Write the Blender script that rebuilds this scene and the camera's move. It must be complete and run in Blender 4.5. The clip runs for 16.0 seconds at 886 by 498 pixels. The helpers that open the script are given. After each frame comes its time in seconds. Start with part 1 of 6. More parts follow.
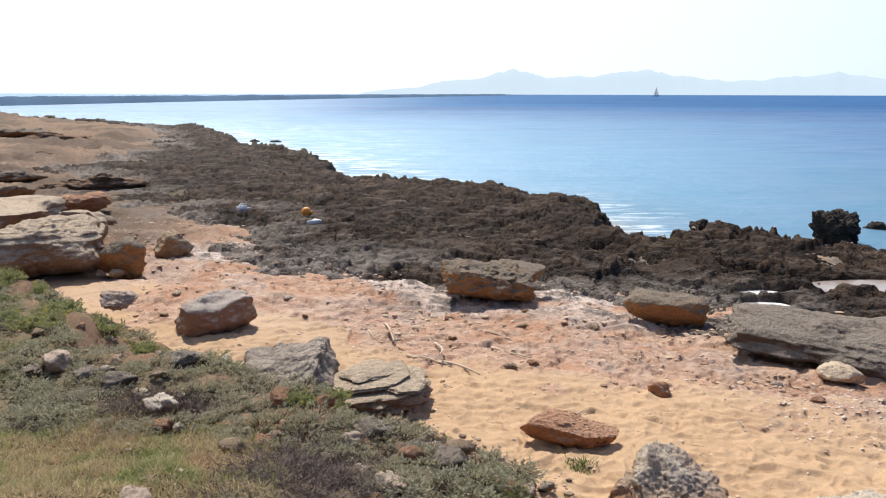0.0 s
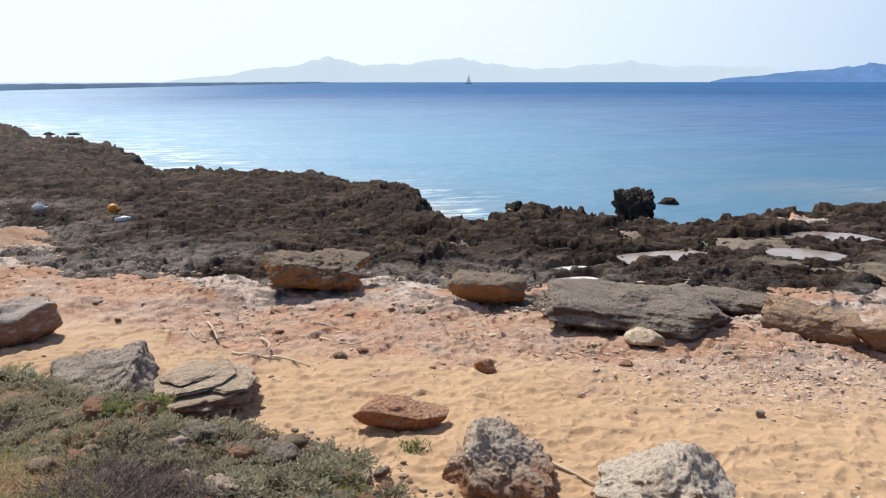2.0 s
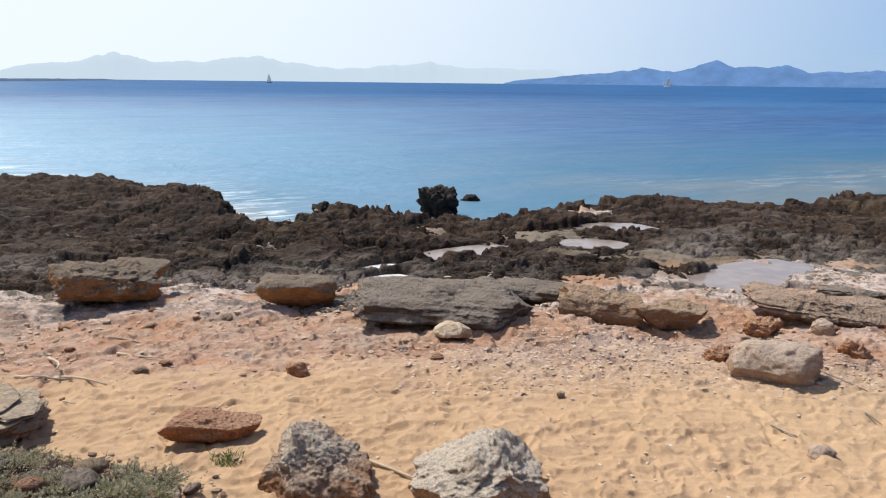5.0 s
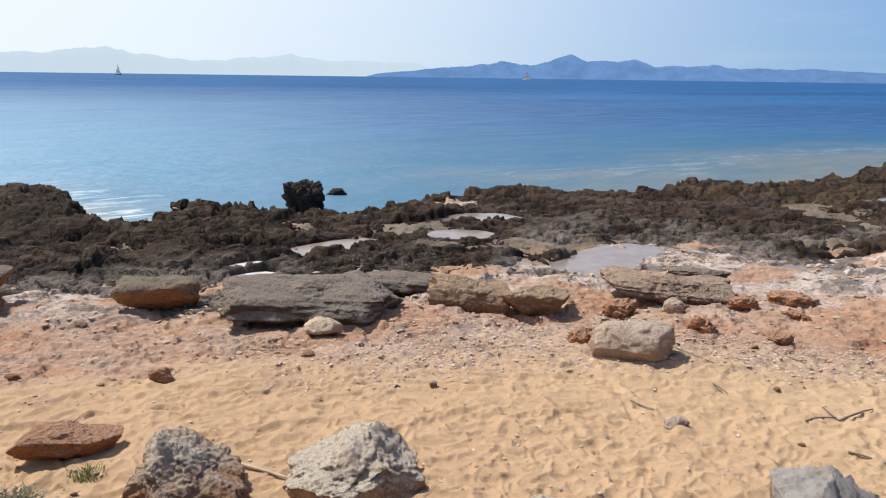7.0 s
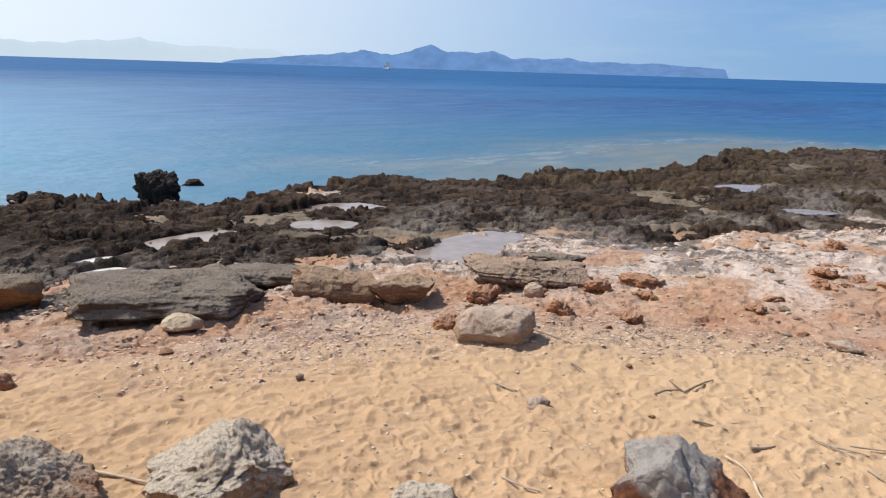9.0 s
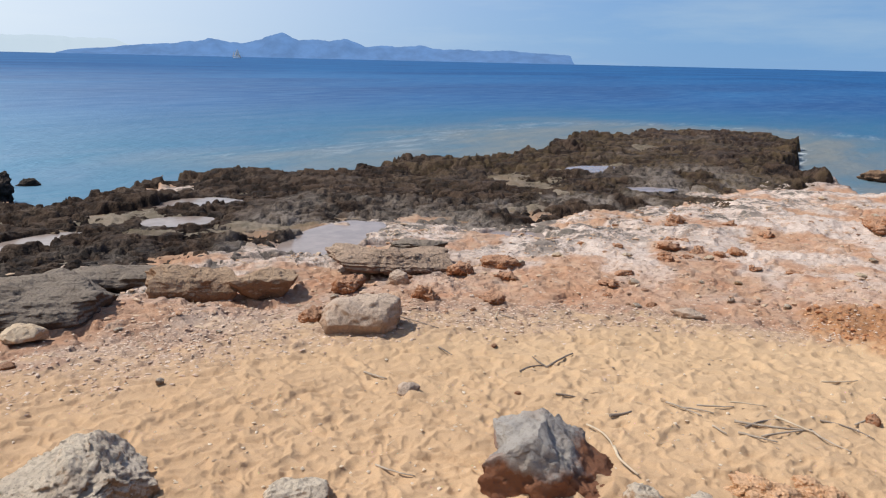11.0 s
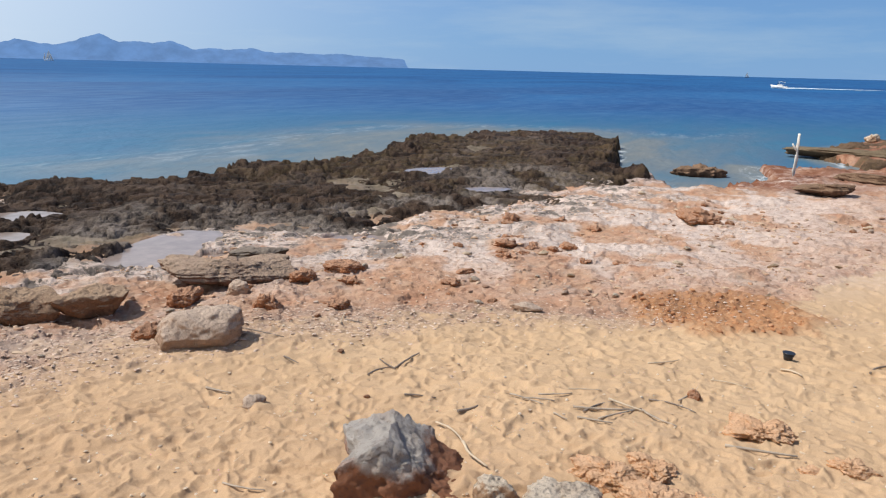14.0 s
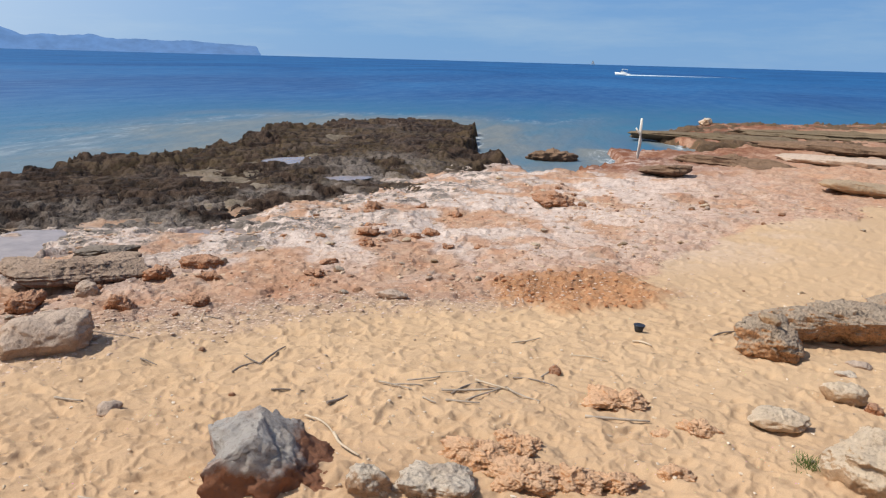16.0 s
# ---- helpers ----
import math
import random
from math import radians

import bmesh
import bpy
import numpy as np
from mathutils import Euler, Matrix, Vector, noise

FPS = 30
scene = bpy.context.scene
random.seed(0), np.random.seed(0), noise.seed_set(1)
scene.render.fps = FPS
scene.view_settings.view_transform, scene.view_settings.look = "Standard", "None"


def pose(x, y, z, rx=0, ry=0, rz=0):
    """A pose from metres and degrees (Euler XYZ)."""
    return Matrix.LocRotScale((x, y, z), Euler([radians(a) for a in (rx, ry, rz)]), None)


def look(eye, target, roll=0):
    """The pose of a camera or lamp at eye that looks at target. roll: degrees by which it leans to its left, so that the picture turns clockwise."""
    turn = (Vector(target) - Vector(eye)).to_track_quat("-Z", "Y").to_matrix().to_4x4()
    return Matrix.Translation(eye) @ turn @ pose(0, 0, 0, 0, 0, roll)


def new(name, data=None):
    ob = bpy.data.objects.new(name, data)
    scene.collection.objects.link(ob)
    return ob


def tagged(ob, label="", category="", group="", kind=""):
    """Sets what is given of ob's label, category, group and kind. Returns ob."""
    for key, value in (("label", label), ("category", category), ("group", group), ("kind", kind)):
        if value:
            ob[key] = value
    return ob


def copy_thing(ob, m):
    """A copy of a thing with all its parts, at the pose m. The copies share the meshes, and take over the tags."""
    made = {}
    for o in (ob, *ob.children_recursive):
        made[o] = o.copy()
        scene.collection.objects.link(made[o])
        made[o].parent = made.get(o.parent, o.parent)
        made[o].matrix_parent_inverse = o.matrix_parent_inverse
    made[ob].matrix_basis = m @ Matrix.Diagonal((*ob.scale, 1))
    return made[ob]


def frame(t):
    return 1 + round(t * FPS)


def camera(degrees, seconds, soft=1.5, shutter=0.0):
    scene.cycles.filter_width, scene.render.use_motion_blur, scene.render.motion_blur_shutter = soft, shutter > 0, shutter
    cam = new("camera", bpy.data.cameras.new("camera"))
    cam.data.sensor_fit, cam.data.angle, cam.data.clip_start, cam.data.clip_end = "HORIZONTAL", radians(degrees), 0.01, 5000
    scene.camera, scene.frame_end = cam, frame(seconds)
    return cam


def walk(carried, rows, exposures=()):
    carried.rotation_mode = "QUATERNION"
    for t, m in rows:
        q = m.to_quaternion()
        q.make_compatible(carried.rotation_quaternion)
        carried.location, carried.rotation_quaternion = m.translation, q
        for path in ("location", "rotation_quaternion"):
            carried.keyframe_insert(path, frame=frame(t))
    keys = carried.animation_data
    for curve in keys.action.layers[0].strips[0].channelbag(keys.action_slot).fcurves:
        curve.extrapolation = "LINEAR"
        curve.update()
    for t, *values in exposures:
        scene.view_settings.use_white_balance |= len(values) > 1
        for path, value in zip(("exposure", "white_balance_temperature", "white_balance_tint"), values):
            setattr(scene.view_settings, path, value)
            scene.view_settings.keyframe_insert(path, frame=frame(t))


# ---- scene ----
cam = camera(58.84, 16.0, 1.15)
PATH = [
    (0, 0, 0, 3.7, 78.82, -0.14, 0.00),
    (0.5, 0, 0, 3.7, 78.37, 0.05, -3.05),
    (1, 0, 0, 3.7, 77.78, 0.28, -6.67),
    (1.5, 0, 0, 3.7, 77.77, -0.11, -9.88),
    (2, 0, 0, 3.7, 77.97, 0.04, -13.07),
    (2.5, 0, 0, 3.7, 77.91, 0.16, -15.46),
    (3, 0, 0, 3.7, 78.01, 0.02, -17.80),
    (3.5, 0, 0, 3.7, 78.13, 0.02, -19.89),
    (4, 0, 0, 3.7, 78.11, -0.24, -22.57),
    (6.5, 0, 0, 3.7, 77.75, -0.68, -33.95),
    (7, 0, 0, 3.7, 77.64, -0.74, -36.88),
    (7.5, 0, 0, 3.7, 77.60, -0.95, -39.28),
    (8, 0, 0, 3.7, 77.27, -1.27, -41.87),
    (8.5, 0, 0, 3.7, 77.12, -1.55, -44.38),
    (9, 0, 0, 3.7, 77.09, -1.75, -46.74),
    (11.5, 0, 0, 3.7, 76.68, -1.46, -58.93),
    (12, 0, 0, 3.7, 77.03, -1.79, -60.49),
    (12.5, 0, 0, 3.7, 77.17, -1.58, -62.88),
    (13, 0, 0, 3.7, 77.15, -1.29, -64.78),
    (13.5, 0, 0, 3.7, 77.13, -1.32, -66.43),
    (14, 0, 0, 3.7, 77.05, -1.43, -68.80),
    (14.5, 0, 0, 3.7, 76.59, -1.83, -71.96),
    (15, 0, 0, 3.7, 76.59, -2.22, -73.91),
    (15.5, 0, 0, 3.7, 76.60, -2.20, -76.15),
    (16, 0, 0, 3.7, 76.45, -1.53, -78.98),
]
walk(cam, [(t, pose(*p)) for t, *p in PATH], [(0.0, 0.08), (1.5, -0.03), (4.0, -0.12), (9.0, -0.14), (11.5, -0.2), (16.0, -0.19)])

# ---- world, sun ----
SUN_LEFT, SUN_UP = 20.0, 55.0
world = bpy.data.worlds.new("sky")
scene.world = world
world.use_nodes = True
wn, wl = world.node_tree.nodes, world.node_tree.links
sky = wn.new("ShaderNodeTexSky")
sky.sky_type = "NISHITA"
sky.sun_disc = False
sky.sun_elevation, sky.sun_rotation = radians(SUN_UP), radians(SUN_LEFT)
sky.altitude, sky.air_density, sky.dust_density, sky.ozone_density = 0, 0.85, 0.0, 5.0
cloud_pos = wn.new("ShaderNodeTexCoord")
cloud_map = wn.new("ShaderNodeMapping")
cloud_map.inputs["Scale"].default_value = (1.0, 1.0, 7.0)
cloud = wn.new("ShaderNodeTexNoise")
cloud.inputs["Scale"].default_value, cloud.inputs["Detail"].default_value = 2.2, 7
cloud.inputs["Roughness"].default_value = 0.62
cloud_amount = wn.new("ShaderNodeMapRange")
cloud_amount.inputs["From Min"].default_value, cloud_amount.inputs["From Max"].default_value = 0.48, 0.8
cloud_amount.inputs["To Max"].default_value = 0.5
cloud_mix = wn.new("ShaderNodeMixRGB")
cloud_mix.inputs["Color2"].default_value = (6.5, 8.2, 9.6, 1)
wl.new(cloud_pos.outputs["Generated"], cloud_map.inputs["Vector"])
wl.new(cloud_map.outputs["Vector"], cloud.inputs["Vector"])
wl.new(cloud.outputs["Fac"], cloud_amount.inputs["Value"])
wl.new(cloud_amount.outputs["Result"], cloud_mix.inputs["Fac"])
sky_tint = wn.new("ShaderNodeMixRGB")
sky_tint.blend_type = "MULTIPLY"
sky_tint.inputs["Fac"].default_value, sky_tint.inputs["Color2"].default_value = 1.0, (0.50, 0.74, 1.05, 1)
wl.new(sky.outputs["Color"], sky_tint.inputs["Color1"])
# pale blue haze low over the sea
height = wn.new("ShaderNodeSeparateXYZ")
low_haze = wn.new("ShaderNodeMapRange")
low_haze.inputs["From Min"].default_value, low_haze.inputs["From Max"].default_value = 0.28, -0.02
low_haze.inputs["To Max"].default_value = 0.85
horizon_mix = wn.new("ShaderNodeMixRGB")
horizon_mix.inputs["Color2"].default_value = (2.9, 5.4, 9.6, 1)
wl.new(cloud_pos.outputs["Generated"], height.inputs["Vector"])
wl.new(height.outputs["Z"], low_haze.inputs["Value"])
wl.new(low_haze.outputs["Result"], horizon_mix.inputs["Fac"])
wl.new(sky_tint.outputs["Color"], horizon_mix.inputs["Color1"])
wl.new(horizon_mix.outputs["Color"], cloud_mix.inputs["Color1"])
# white haze that thickens towards the sun and the horizon
toward = wn.new("ShaderNodeVectorMath")
toward.operation = "DOT_PRODUCT"
toward.inputs[1].default_value = (-math.sin(radians(SUN_LEFT + 12)) * 0.75, math.cos(radians(SUN_LEFT + 12)) * 0.75, 0.66)
haze = wn.new("ShaderNodeMapRange")
haze.interpolation_type = "SMOOTHERSTEP"
haze.inputs["From Min"].default_value, haze.inputs["From Max"].default_value = -0.34, 0.80
haze.inputs["To Max"].default_value = 1.0
haze_mix = wn.new("ShaderNodeMixRGB")
haze_mix.inputs["Color2"].default_value = (11.5, 12.6, 13.6, 1)
wl.new(cloud_pos.outputs["Generated"], toward.inputs[0])
wl.new(toward.outputs["Value"], haze.inputs["Value"])
thin = wn.new("ShaderNodeMapRange")
thin.inputs["From Min"].default_value, thin.inputs["From Max"].default_value = 0.22, 0.62
thin.inputs["To Min"].default_value, thin.inputs["To Max"].default_value = 1.0, 0.25
haze_thin = wn.new("ShaderNodeMath")
haze_thin.operation = "MULTIPLY"
wl.new(height.outputs["Z"], thin.inputs["Value"])
wl.new(haze.outputs["Result"], haze_thin.inputs[0])
wl.new(thin.outputs["Result"], haze_thin.inputs[1])
wl.new(haze_thin.outputs[0], haze_mix.inputs["Fac"])
wl.new(cloud_mix.outputs["Color"], haze_mix.inputs["Color1"])
wl.new(haze_mix.outputs["Color"], wn["Background"].inputs["Color"])
wn["Background"].inputs["Strength"].default_value = 0.085

sun_data = bpy.data.lights.new("sun", "SUN")
sun_data.energy, sun_data.angle, sun_data.color = 5.0, radians(0.55), (1.0, 0.95, 0.87)
sun = new("sun", sun_data)
su, sl = radians(SUN_UP), radians(SUN_LEFT)
sun.matrix_world = look((-40 * math.sin(sl) * math.cos(su), 40 * math.cos(sl) * math.cos(su), 40 * math.sin(su)), (0, 0, 0))


# ---- numeric noise ----
def lattice(ix, iy, seed):
    h = (ix * 374761393 + iy * 668265263 + seed * 1274126177) & 0xFFFFFFFF
    h = ((h ^ (h >> 13)) * 1274126177) & 0xFFFFFFFF
    return ((h ^ (h >> 16)) & 0xFFFF) / 65535.0


def value2(x, y, seed=0):
    """Smooth noise, 0 to 1."""
    xf, yf = np.floor(x), np.floor(y)
    ix, iy = xf.astype(np.int64), yf.astype(np.int64)
    u, v = x - xf, y - yf
    u, v = u * u * u * (u * (u * 6 - 15) + 10), v * v * v * (v * (v * 6 - 15) + 10)
    a, b = lattice(ix, iy, seed), lattice(ix + 1, iy, seed)
    c, d = lattice(ix, iy + 1, seed), lattice(ix + 1, iy + 1, seed)
    return (a + (b - a) * u) * (1 - v) + (c + (d - c) * u) * v


def fbm(x, y, size, octaves=4, seed=0, gain=0.5):
    """Sum of octaves about 0, within about -1 to 1; size: the largest lump in metres."""
    total, amp, s = np.zeros_like(x), 1.0, 1.0 / size
    ca, sa = math.cos(0.6), math.sin(0.6)
    for k in range(octaves):
        total = total + amp * (2 * value2((x * ca + y * sa) * s + 13.7 * k, (y * ca - x * sa) * s - 7.1 * k, seed + k) - 1)
        amp, s = amp * gain, s * 2.03
        x, y = x * ca + y * sa, y * ca - x * sa
    return total


def ridged(x, y, size, octaves=4, seed=0, gain=0.55):
    """Sharp crests: 0 in the hollows to about 1.6 on crests."""
    total, amp, s = np.zeros_like(x), 1.0, 1.0 / size
    for k in range(octaves):
        n = 1 - np.abs(2 * value2(x * s + 5.3 * k, y * s + 9.1 * k, seed + k) - 1)
        total = total + amp * n * n
        amp, s = amp * gain, s * 2.1
        x, y = 0.8 * x + 0.6 * y, 0.8 * y - 0.6 * x
    return total


def cells(x, y, size, seed=0):
    """Distance to the nearest of scattered points, in cell sizes, and that point's chance number."""
    px_, py_ = x / size, y / size
    fx, fy = np.floor(px_).astype(np.int64), np.floor(py_).astype(np.int64)
    best, chance = np.full(x.shape, 9.0), np.zeros_like(x)
    for i in (-1, 0, 1):
        for j in (-1, 0, 1):
            cx, cy = fx + i, fy + j
            d = np.hypot(cx + lattice(cx, cy, seed) - px_, cy + lattice(cx, cy, seed + 1) - py_)
            chance = np.where(d < best, lattice(cx, cy, seed + 2), chance)
            best = np.minimum(best, d)
    return best, chance


def smooth(a, b, v):
    s = np.clip((v - a) / (b - a), 0, 1)
    return s * s * (3 - 2 * s)


def inside(poly, x, y):
    """Signed distance to a closed outline, positive inside."""
    d2, odd = np.full(x.shape, 1e12), np.zeros(x.shape, bool)
    for (x0, y0), (x1, y1) in zip(poly, poly[1:] + poly[:1]):
        ex, ey = x1 - x0, y1 - y0
        k = np.clip(((x - x0) * ex + (y - y0) * ey) / (ex * ex + ey * ey), 0, 1)
        d2 = np.minimum(d2, (x - x0 - k * ex) ** 2 + (y - y0 - k * ey) ** 2)
        if y0 != y1:
            odd ^= ((y0 > y) != (y1 > y)) & (x < ex * (y - y0) / ey + x0)
    return np.where(odd, 1, -1) * np.sqrt(d2)


# ---- the plan: outlines on the ground, metres; the eye stands over (0, 0) ----
COAST_FAR = [(-420, 330), (-160, 235), (-70, 126), (-54, 106), (-39, 90), (-30.5, 79), (-24.5, 79), (-16.5, 60),
             (-12.7, 50), (-9.8, 46.5), (-7.1, 41), (-5, 34.5), (-4.1, 31), (-2.1, 28.5), (-0.5, 27.5)]
COAST_COVE = [(1.8, 25.9), (3.1, 24.4), (4.1, 24), (4.5, 22.3), (4.3, 20.2), (3.65, 17.95), (4.05, 17.4), (4.26, 16),
              (5, 17), (6.1, 18.3), (6.6, 18), (7.5, 17.6), (8.1, 16.8), (9.3, 16.1), (10.9, 16.5), (12.4, 17),
              (13.5, 17.4), (15.6, 17.4), (16.8, 16.6), (17.2, 15.9), (18.4, 15.4)]
COAST_SPIT = [(20.4, 14.9), (22.6, 14.1), (25.4, 13.5), (28, 13.4), (30.6, 13.9), (33.5, 14.4), (35.6, 13.9), (39.2, 12.6),
              (43, 11), (43, 8), (40.5, 6), (34.5, 5.3), (29.2, 4.5)]
COAST_END = [(28, 3.3), (27.3, 2.3), (25.2, 1.7), (25.4, 0.7), (27.7, 0.5), (30, -0.8), (34.9, -0.2), (34.2, -1.9),
             (35.5, -4.8), (41.4, -3), (47.3, -4.6), (52, -7), (55, -14), (60, -25), (75, -60), (200, -190), (420, -330)]
LAND = COAST_FAR + COAST_COVE + COAST_SPIT + COAST_END + [(420, -420), (-420, -420)]
REEF_BACK = [(26.1, 4.3), (23.8, 4.85), (22, 4.7), (20.3, 5.1), (17.5, 6), (15.8, 6.6), (13.8, 7.3), (12.9, 8.2),
             (12.6, 9.3), (11.6, 9.6), (9.8, 9.4), (9, 9.2), (7.6, 9.5), (6.8, 9.8), (5.9, 10.5), (3.9, 11.4), (3.2, 12),
             (2.4, 12.1), (1.5, 12.7), (0.2, 12.9), (-0.8, 13.4), (-2.6, 13.9), (-3.7, 15.2), (-4.4, 17.6), (-6.6, 21.2),
             (-10.0, 24.5), (-16.0, 33), (-15.5, 45), (-22, 64), (-45, 100)]
REEF = COAST_FAR[3:] + COAST_COVE + COAST_SPIT + REEF_BACK
SHELF = [(36, -5), (41.4, -2.8), (47.3, -4.4), (52, -6.8), (56, -14), (60, -25), (52, -22), (44, -14.5), (38, -9.5)]
BANK = [(-40, 22), (-16, 16.5), (-9, 14.2), (-6.4, 11.6), (-4.9, 10.3), (-3.7, 9), (-3.2, 8.3), (-2.4, 8), (-1.7, 7.6), (-1.1, 7.1),
        (-0.9, 6.4), (-0.4, 6.4), (0, 5.9), (0.45, 5.5), (0.7, 5.1), (0.95, 4.5), (1.6, 3.6), (2.8, 2.4), (3.3, 0.6),
        (3.4, -1.6), (4.6, -4.5), (9, -9), (25, -22), (60, -60), (-60, -60)]
POOLS = [(11.7, 14.1, 0.75, 0.50, -35, 0.45), (10.1, 12.8, 0.55, 0.36, -35, 0.45), (7.2, 13.1, 0.85, 0.40, 10, 0.45),
         (11.0, 9.45, 1.25, 0.55, 18, 0.42), (10.75, 8.3, 0.33, 0.20, -20, 0.45), (23.7, 9.4, 0.75, 0.55, -30, 0.45),
         (13.3, 6.85, 0.62, 0.40, -40, 0.42), (20.8, 6.7, 0.5, 0.3, -50, 0.43)]
FOAM_POOLS = [(5.35, 12.62, 0.30, 0.24, 0, 0.46), (5.93, 12.72, 0.22, 0.18, -10, 0.46), (5.05, 11.8, 0.28, 0.22, 0, 0.46)]


def base_level(x, y):
    r = np.hypot(x, y)
    return 0.6 + 0.28 * smooth(11, 4, r) - 0.3 * smooth(16, 29, x) * smooth(9, 2, y)


def pool_depth(x, y):
    """1 in the middle of a pool, 0 outside."""
    deep = np.zeros_like(x)
    for cx, cy, rx, ry, turn, _ in POOLS + FOAM_POOLS:
        ca, sa = math.cos(radians(turn)), math.sin(radians(turn))
        u, v = ((x - cx) * ca + (y - cy) * sa) / rx, ((y - cy) * ca - (x - cx) * sa) / ry
        deep = np.maximum(deep, 1 - smooth(0.9, 1.65, np.hypot(u, v) + 0.42 * fbm(x, y, 0.4, 4, 71)))
    return deep


def ground_level(x, y, masks=False):
    """Sand, pink crust and clay: the height, and where each lies."""
    wx, wy = x + 0.35 * fbm(x, y, 1.3, 4, 31), y + 0.35 * fbm(x, y, 1.3, 4, 37)
    reef = inside(REEF, wx, wy) + 0.8
    land = inside(LAND, x, y)
    z = base_level(x, y)
    # where the sand ends: a line of the plan from the bank's foot round to the open flat
    edge = 8.9 - 0.33 * (x - 0.4) - 0.25 * np.maximum(x - 4.2, 0) + 0.9 * fbm(x, y, 2.2, 4, 41)
    edge = np.where(x > 4.2, 7.6 - 0.86 * (x - 4.2) + 0.9 * fbm(x, y, 2.2, 4, 41), edge)
    edge = np.where(x > 7.6, np.interp(x, (7.6, 9.3, 10.3, 11.3, 13.8, 16.5, 19.3, 30), (4.7, 3.2, 0.9, -0.7, -1.7, -3.8, -6.4, -14)) + 0.7 * fbm(x, y, 2.2, 4, 41), edge)
    edge = np.where(x < -1.2, 10.3 - 0.5 * (x + 1.2) + 0.9 * fbm(x, y, 2.2, 4, 41), edge)
    crust = smooth(-0.5, 0.7, y - edge)
    crust = np.clip(crust + 0.9 * smooth(0.3, 0.8, fbm(x, y, 0.9, 4, 43)) * smooth(-1.6, 0.0, y - edge), 0, 1)
    sand = 1 - crust
    # trodden sand: rounded hollows with raised rims, over wind ripples
    d1, c1 = cells(x * 0.8 + 0.08 * fbm(x, y, 0.3, 3, 51), y + 0.07 * fbm(x, y, 0.2, 3, 50), 0.18, 52)
    d2, c2 = cells(x, y + 0.05 * fbm(x, y, 0.25, 2, 53), 0.10, 55)
    tread = 0.034 * (smooth(0.05, 0.8, d1) - 0.55) * smooth(0.3, 0.6, c1) + 0.009 * (smooth(0.1, 0.7, d2) - 0.6) * smooth(0.3, 0.6, c2)
    # wind ripples lie along the shore, which bends round the bay
    out = np.hypot(x, y) + 0.12 * fbm(x, y, 0.7, 3, 54)
    arc = 0.42 * np.arctan2(x, y) * 8.0
    arc_1, out_1 = 0.85 * arc + 0.35 * out + 0.12 * fbm(x, y, 0.5, 3, 46), out - 0.13 * arc + 0.05 * fbm(x, y, 0.24, 3, 47)
    swell = (0.036 * (ridged(arc_1, out_1, 0.19, 1, 56) - 0.5) + 0.022 * (ridged(1.6 * arc_1 - 0.5 * out_1, out_1 + 0.2 * arc_1, 0.11, 1, 59) - 0.5)) * smooth(14, 9, np.hypot(x, y)) + 0.05 * fbm(x, y, 3.0, 3, 57) + 0.008 * fbm(x, y, 0.33, 4, 58)
    near = smooth(24, 9, np.hypot(x, y))
    shelf = smooth(5.0, 1.5, -reef) + 0.5 * smooth(10, 14, x)
    calm = 0.62 + 0.3 * np.clip(shelf, 0, 1)
    plate = calm * (0.080 * fbm(x, y, 1.3, 5, 61, 0.56) + near * 0.030 * (ridged(x, y, 0.5, 4, 63, 0.55) - 0.8))
    q = plate / 0.036 + 0.4 * fbm(x, y, 0.6, 3, 62)
    f = q - np.floor(q)
    fx, fy = x + 0.10 * fbm(x, y, 0.4, 3, 65), y + 0.10 * fbm(x, y, 0.4, 3, 67)
    _, flag = cells(fx * 0.8, fy, 0.55, 74)
    _, chip = cells(fx, fy, 0.21, 77)
    plate = plate + calm * (0.070 * (flag - 0.5) + 0.035 * near * (chip - 0.5))
    rough = plate + 0.036 * 0.95 * (smooth(0.44, 0.56, f) - f) + 0.007 * near * fbm(x, y, 0.13, 3, 64)
    low = smooth(14, 24, np.hypot(x, y))
    z = z + sand * (tread + swell) + crust * (rough * (1 + 0.3 * low) + 0.5 * swell)
    z = z + 0.4 * smooth(-6, -12, x) * smooth(12, 17, y) * smooth(-0.1, 0.35, fbm(x, y, 4.5, 4, 66)) * smooth(-0.5, 2.5, -reef)
    z = z + 0.16 * smooth(-8, -14, x) * (ridged(x, y, 3.2, 4, 48, 0.55) - 0.7) * smooth(15, 24, y)
    z = z - (0.17 + 0.14 * smooth(12, 15, x)) * smooth(-1.0, 1.6, reef) - 0.22 * pool_depth(x, y)
    clay_d = np.hypot((x - 10.6) * 0.62 + (y - 0.25) * 0.1, (y - 0.25) * 0.5 - (x - 10.6) * 0.05) + 0.16 * fbm(x, y, 0.9, 6, 68, 0.65)
    clay = 1 - smooth(0.55, 0.8, clay_d)
    z = z + 0.05 * clay + 0.022 * clay * fbm(x, y, 0.12, 3, 70, 0.7)
    drop = smooth(0.5 + 0.25 * fbm(x, y, 0.5, 3, 69), -0.35, land)
    z = z - 2.2 * drop
    if not masks:
        return z
    salt = smooth(4.5 + 6.5 * smooth(9, 14, x), 0.2 + 3.0 * smooth(9, 14, x), -reef) * smooth(-0.35, 0.25, fbm(x, y, 1.1, 4, 72) + 0.3 * smooth(6, 12, x))
    salt = salt * (1 - 0.6 * smooth(10, 7, x) * smooth(-0.2, -1.2, reef)) * (1 - 0.9 * smooth(-4, -8, x))
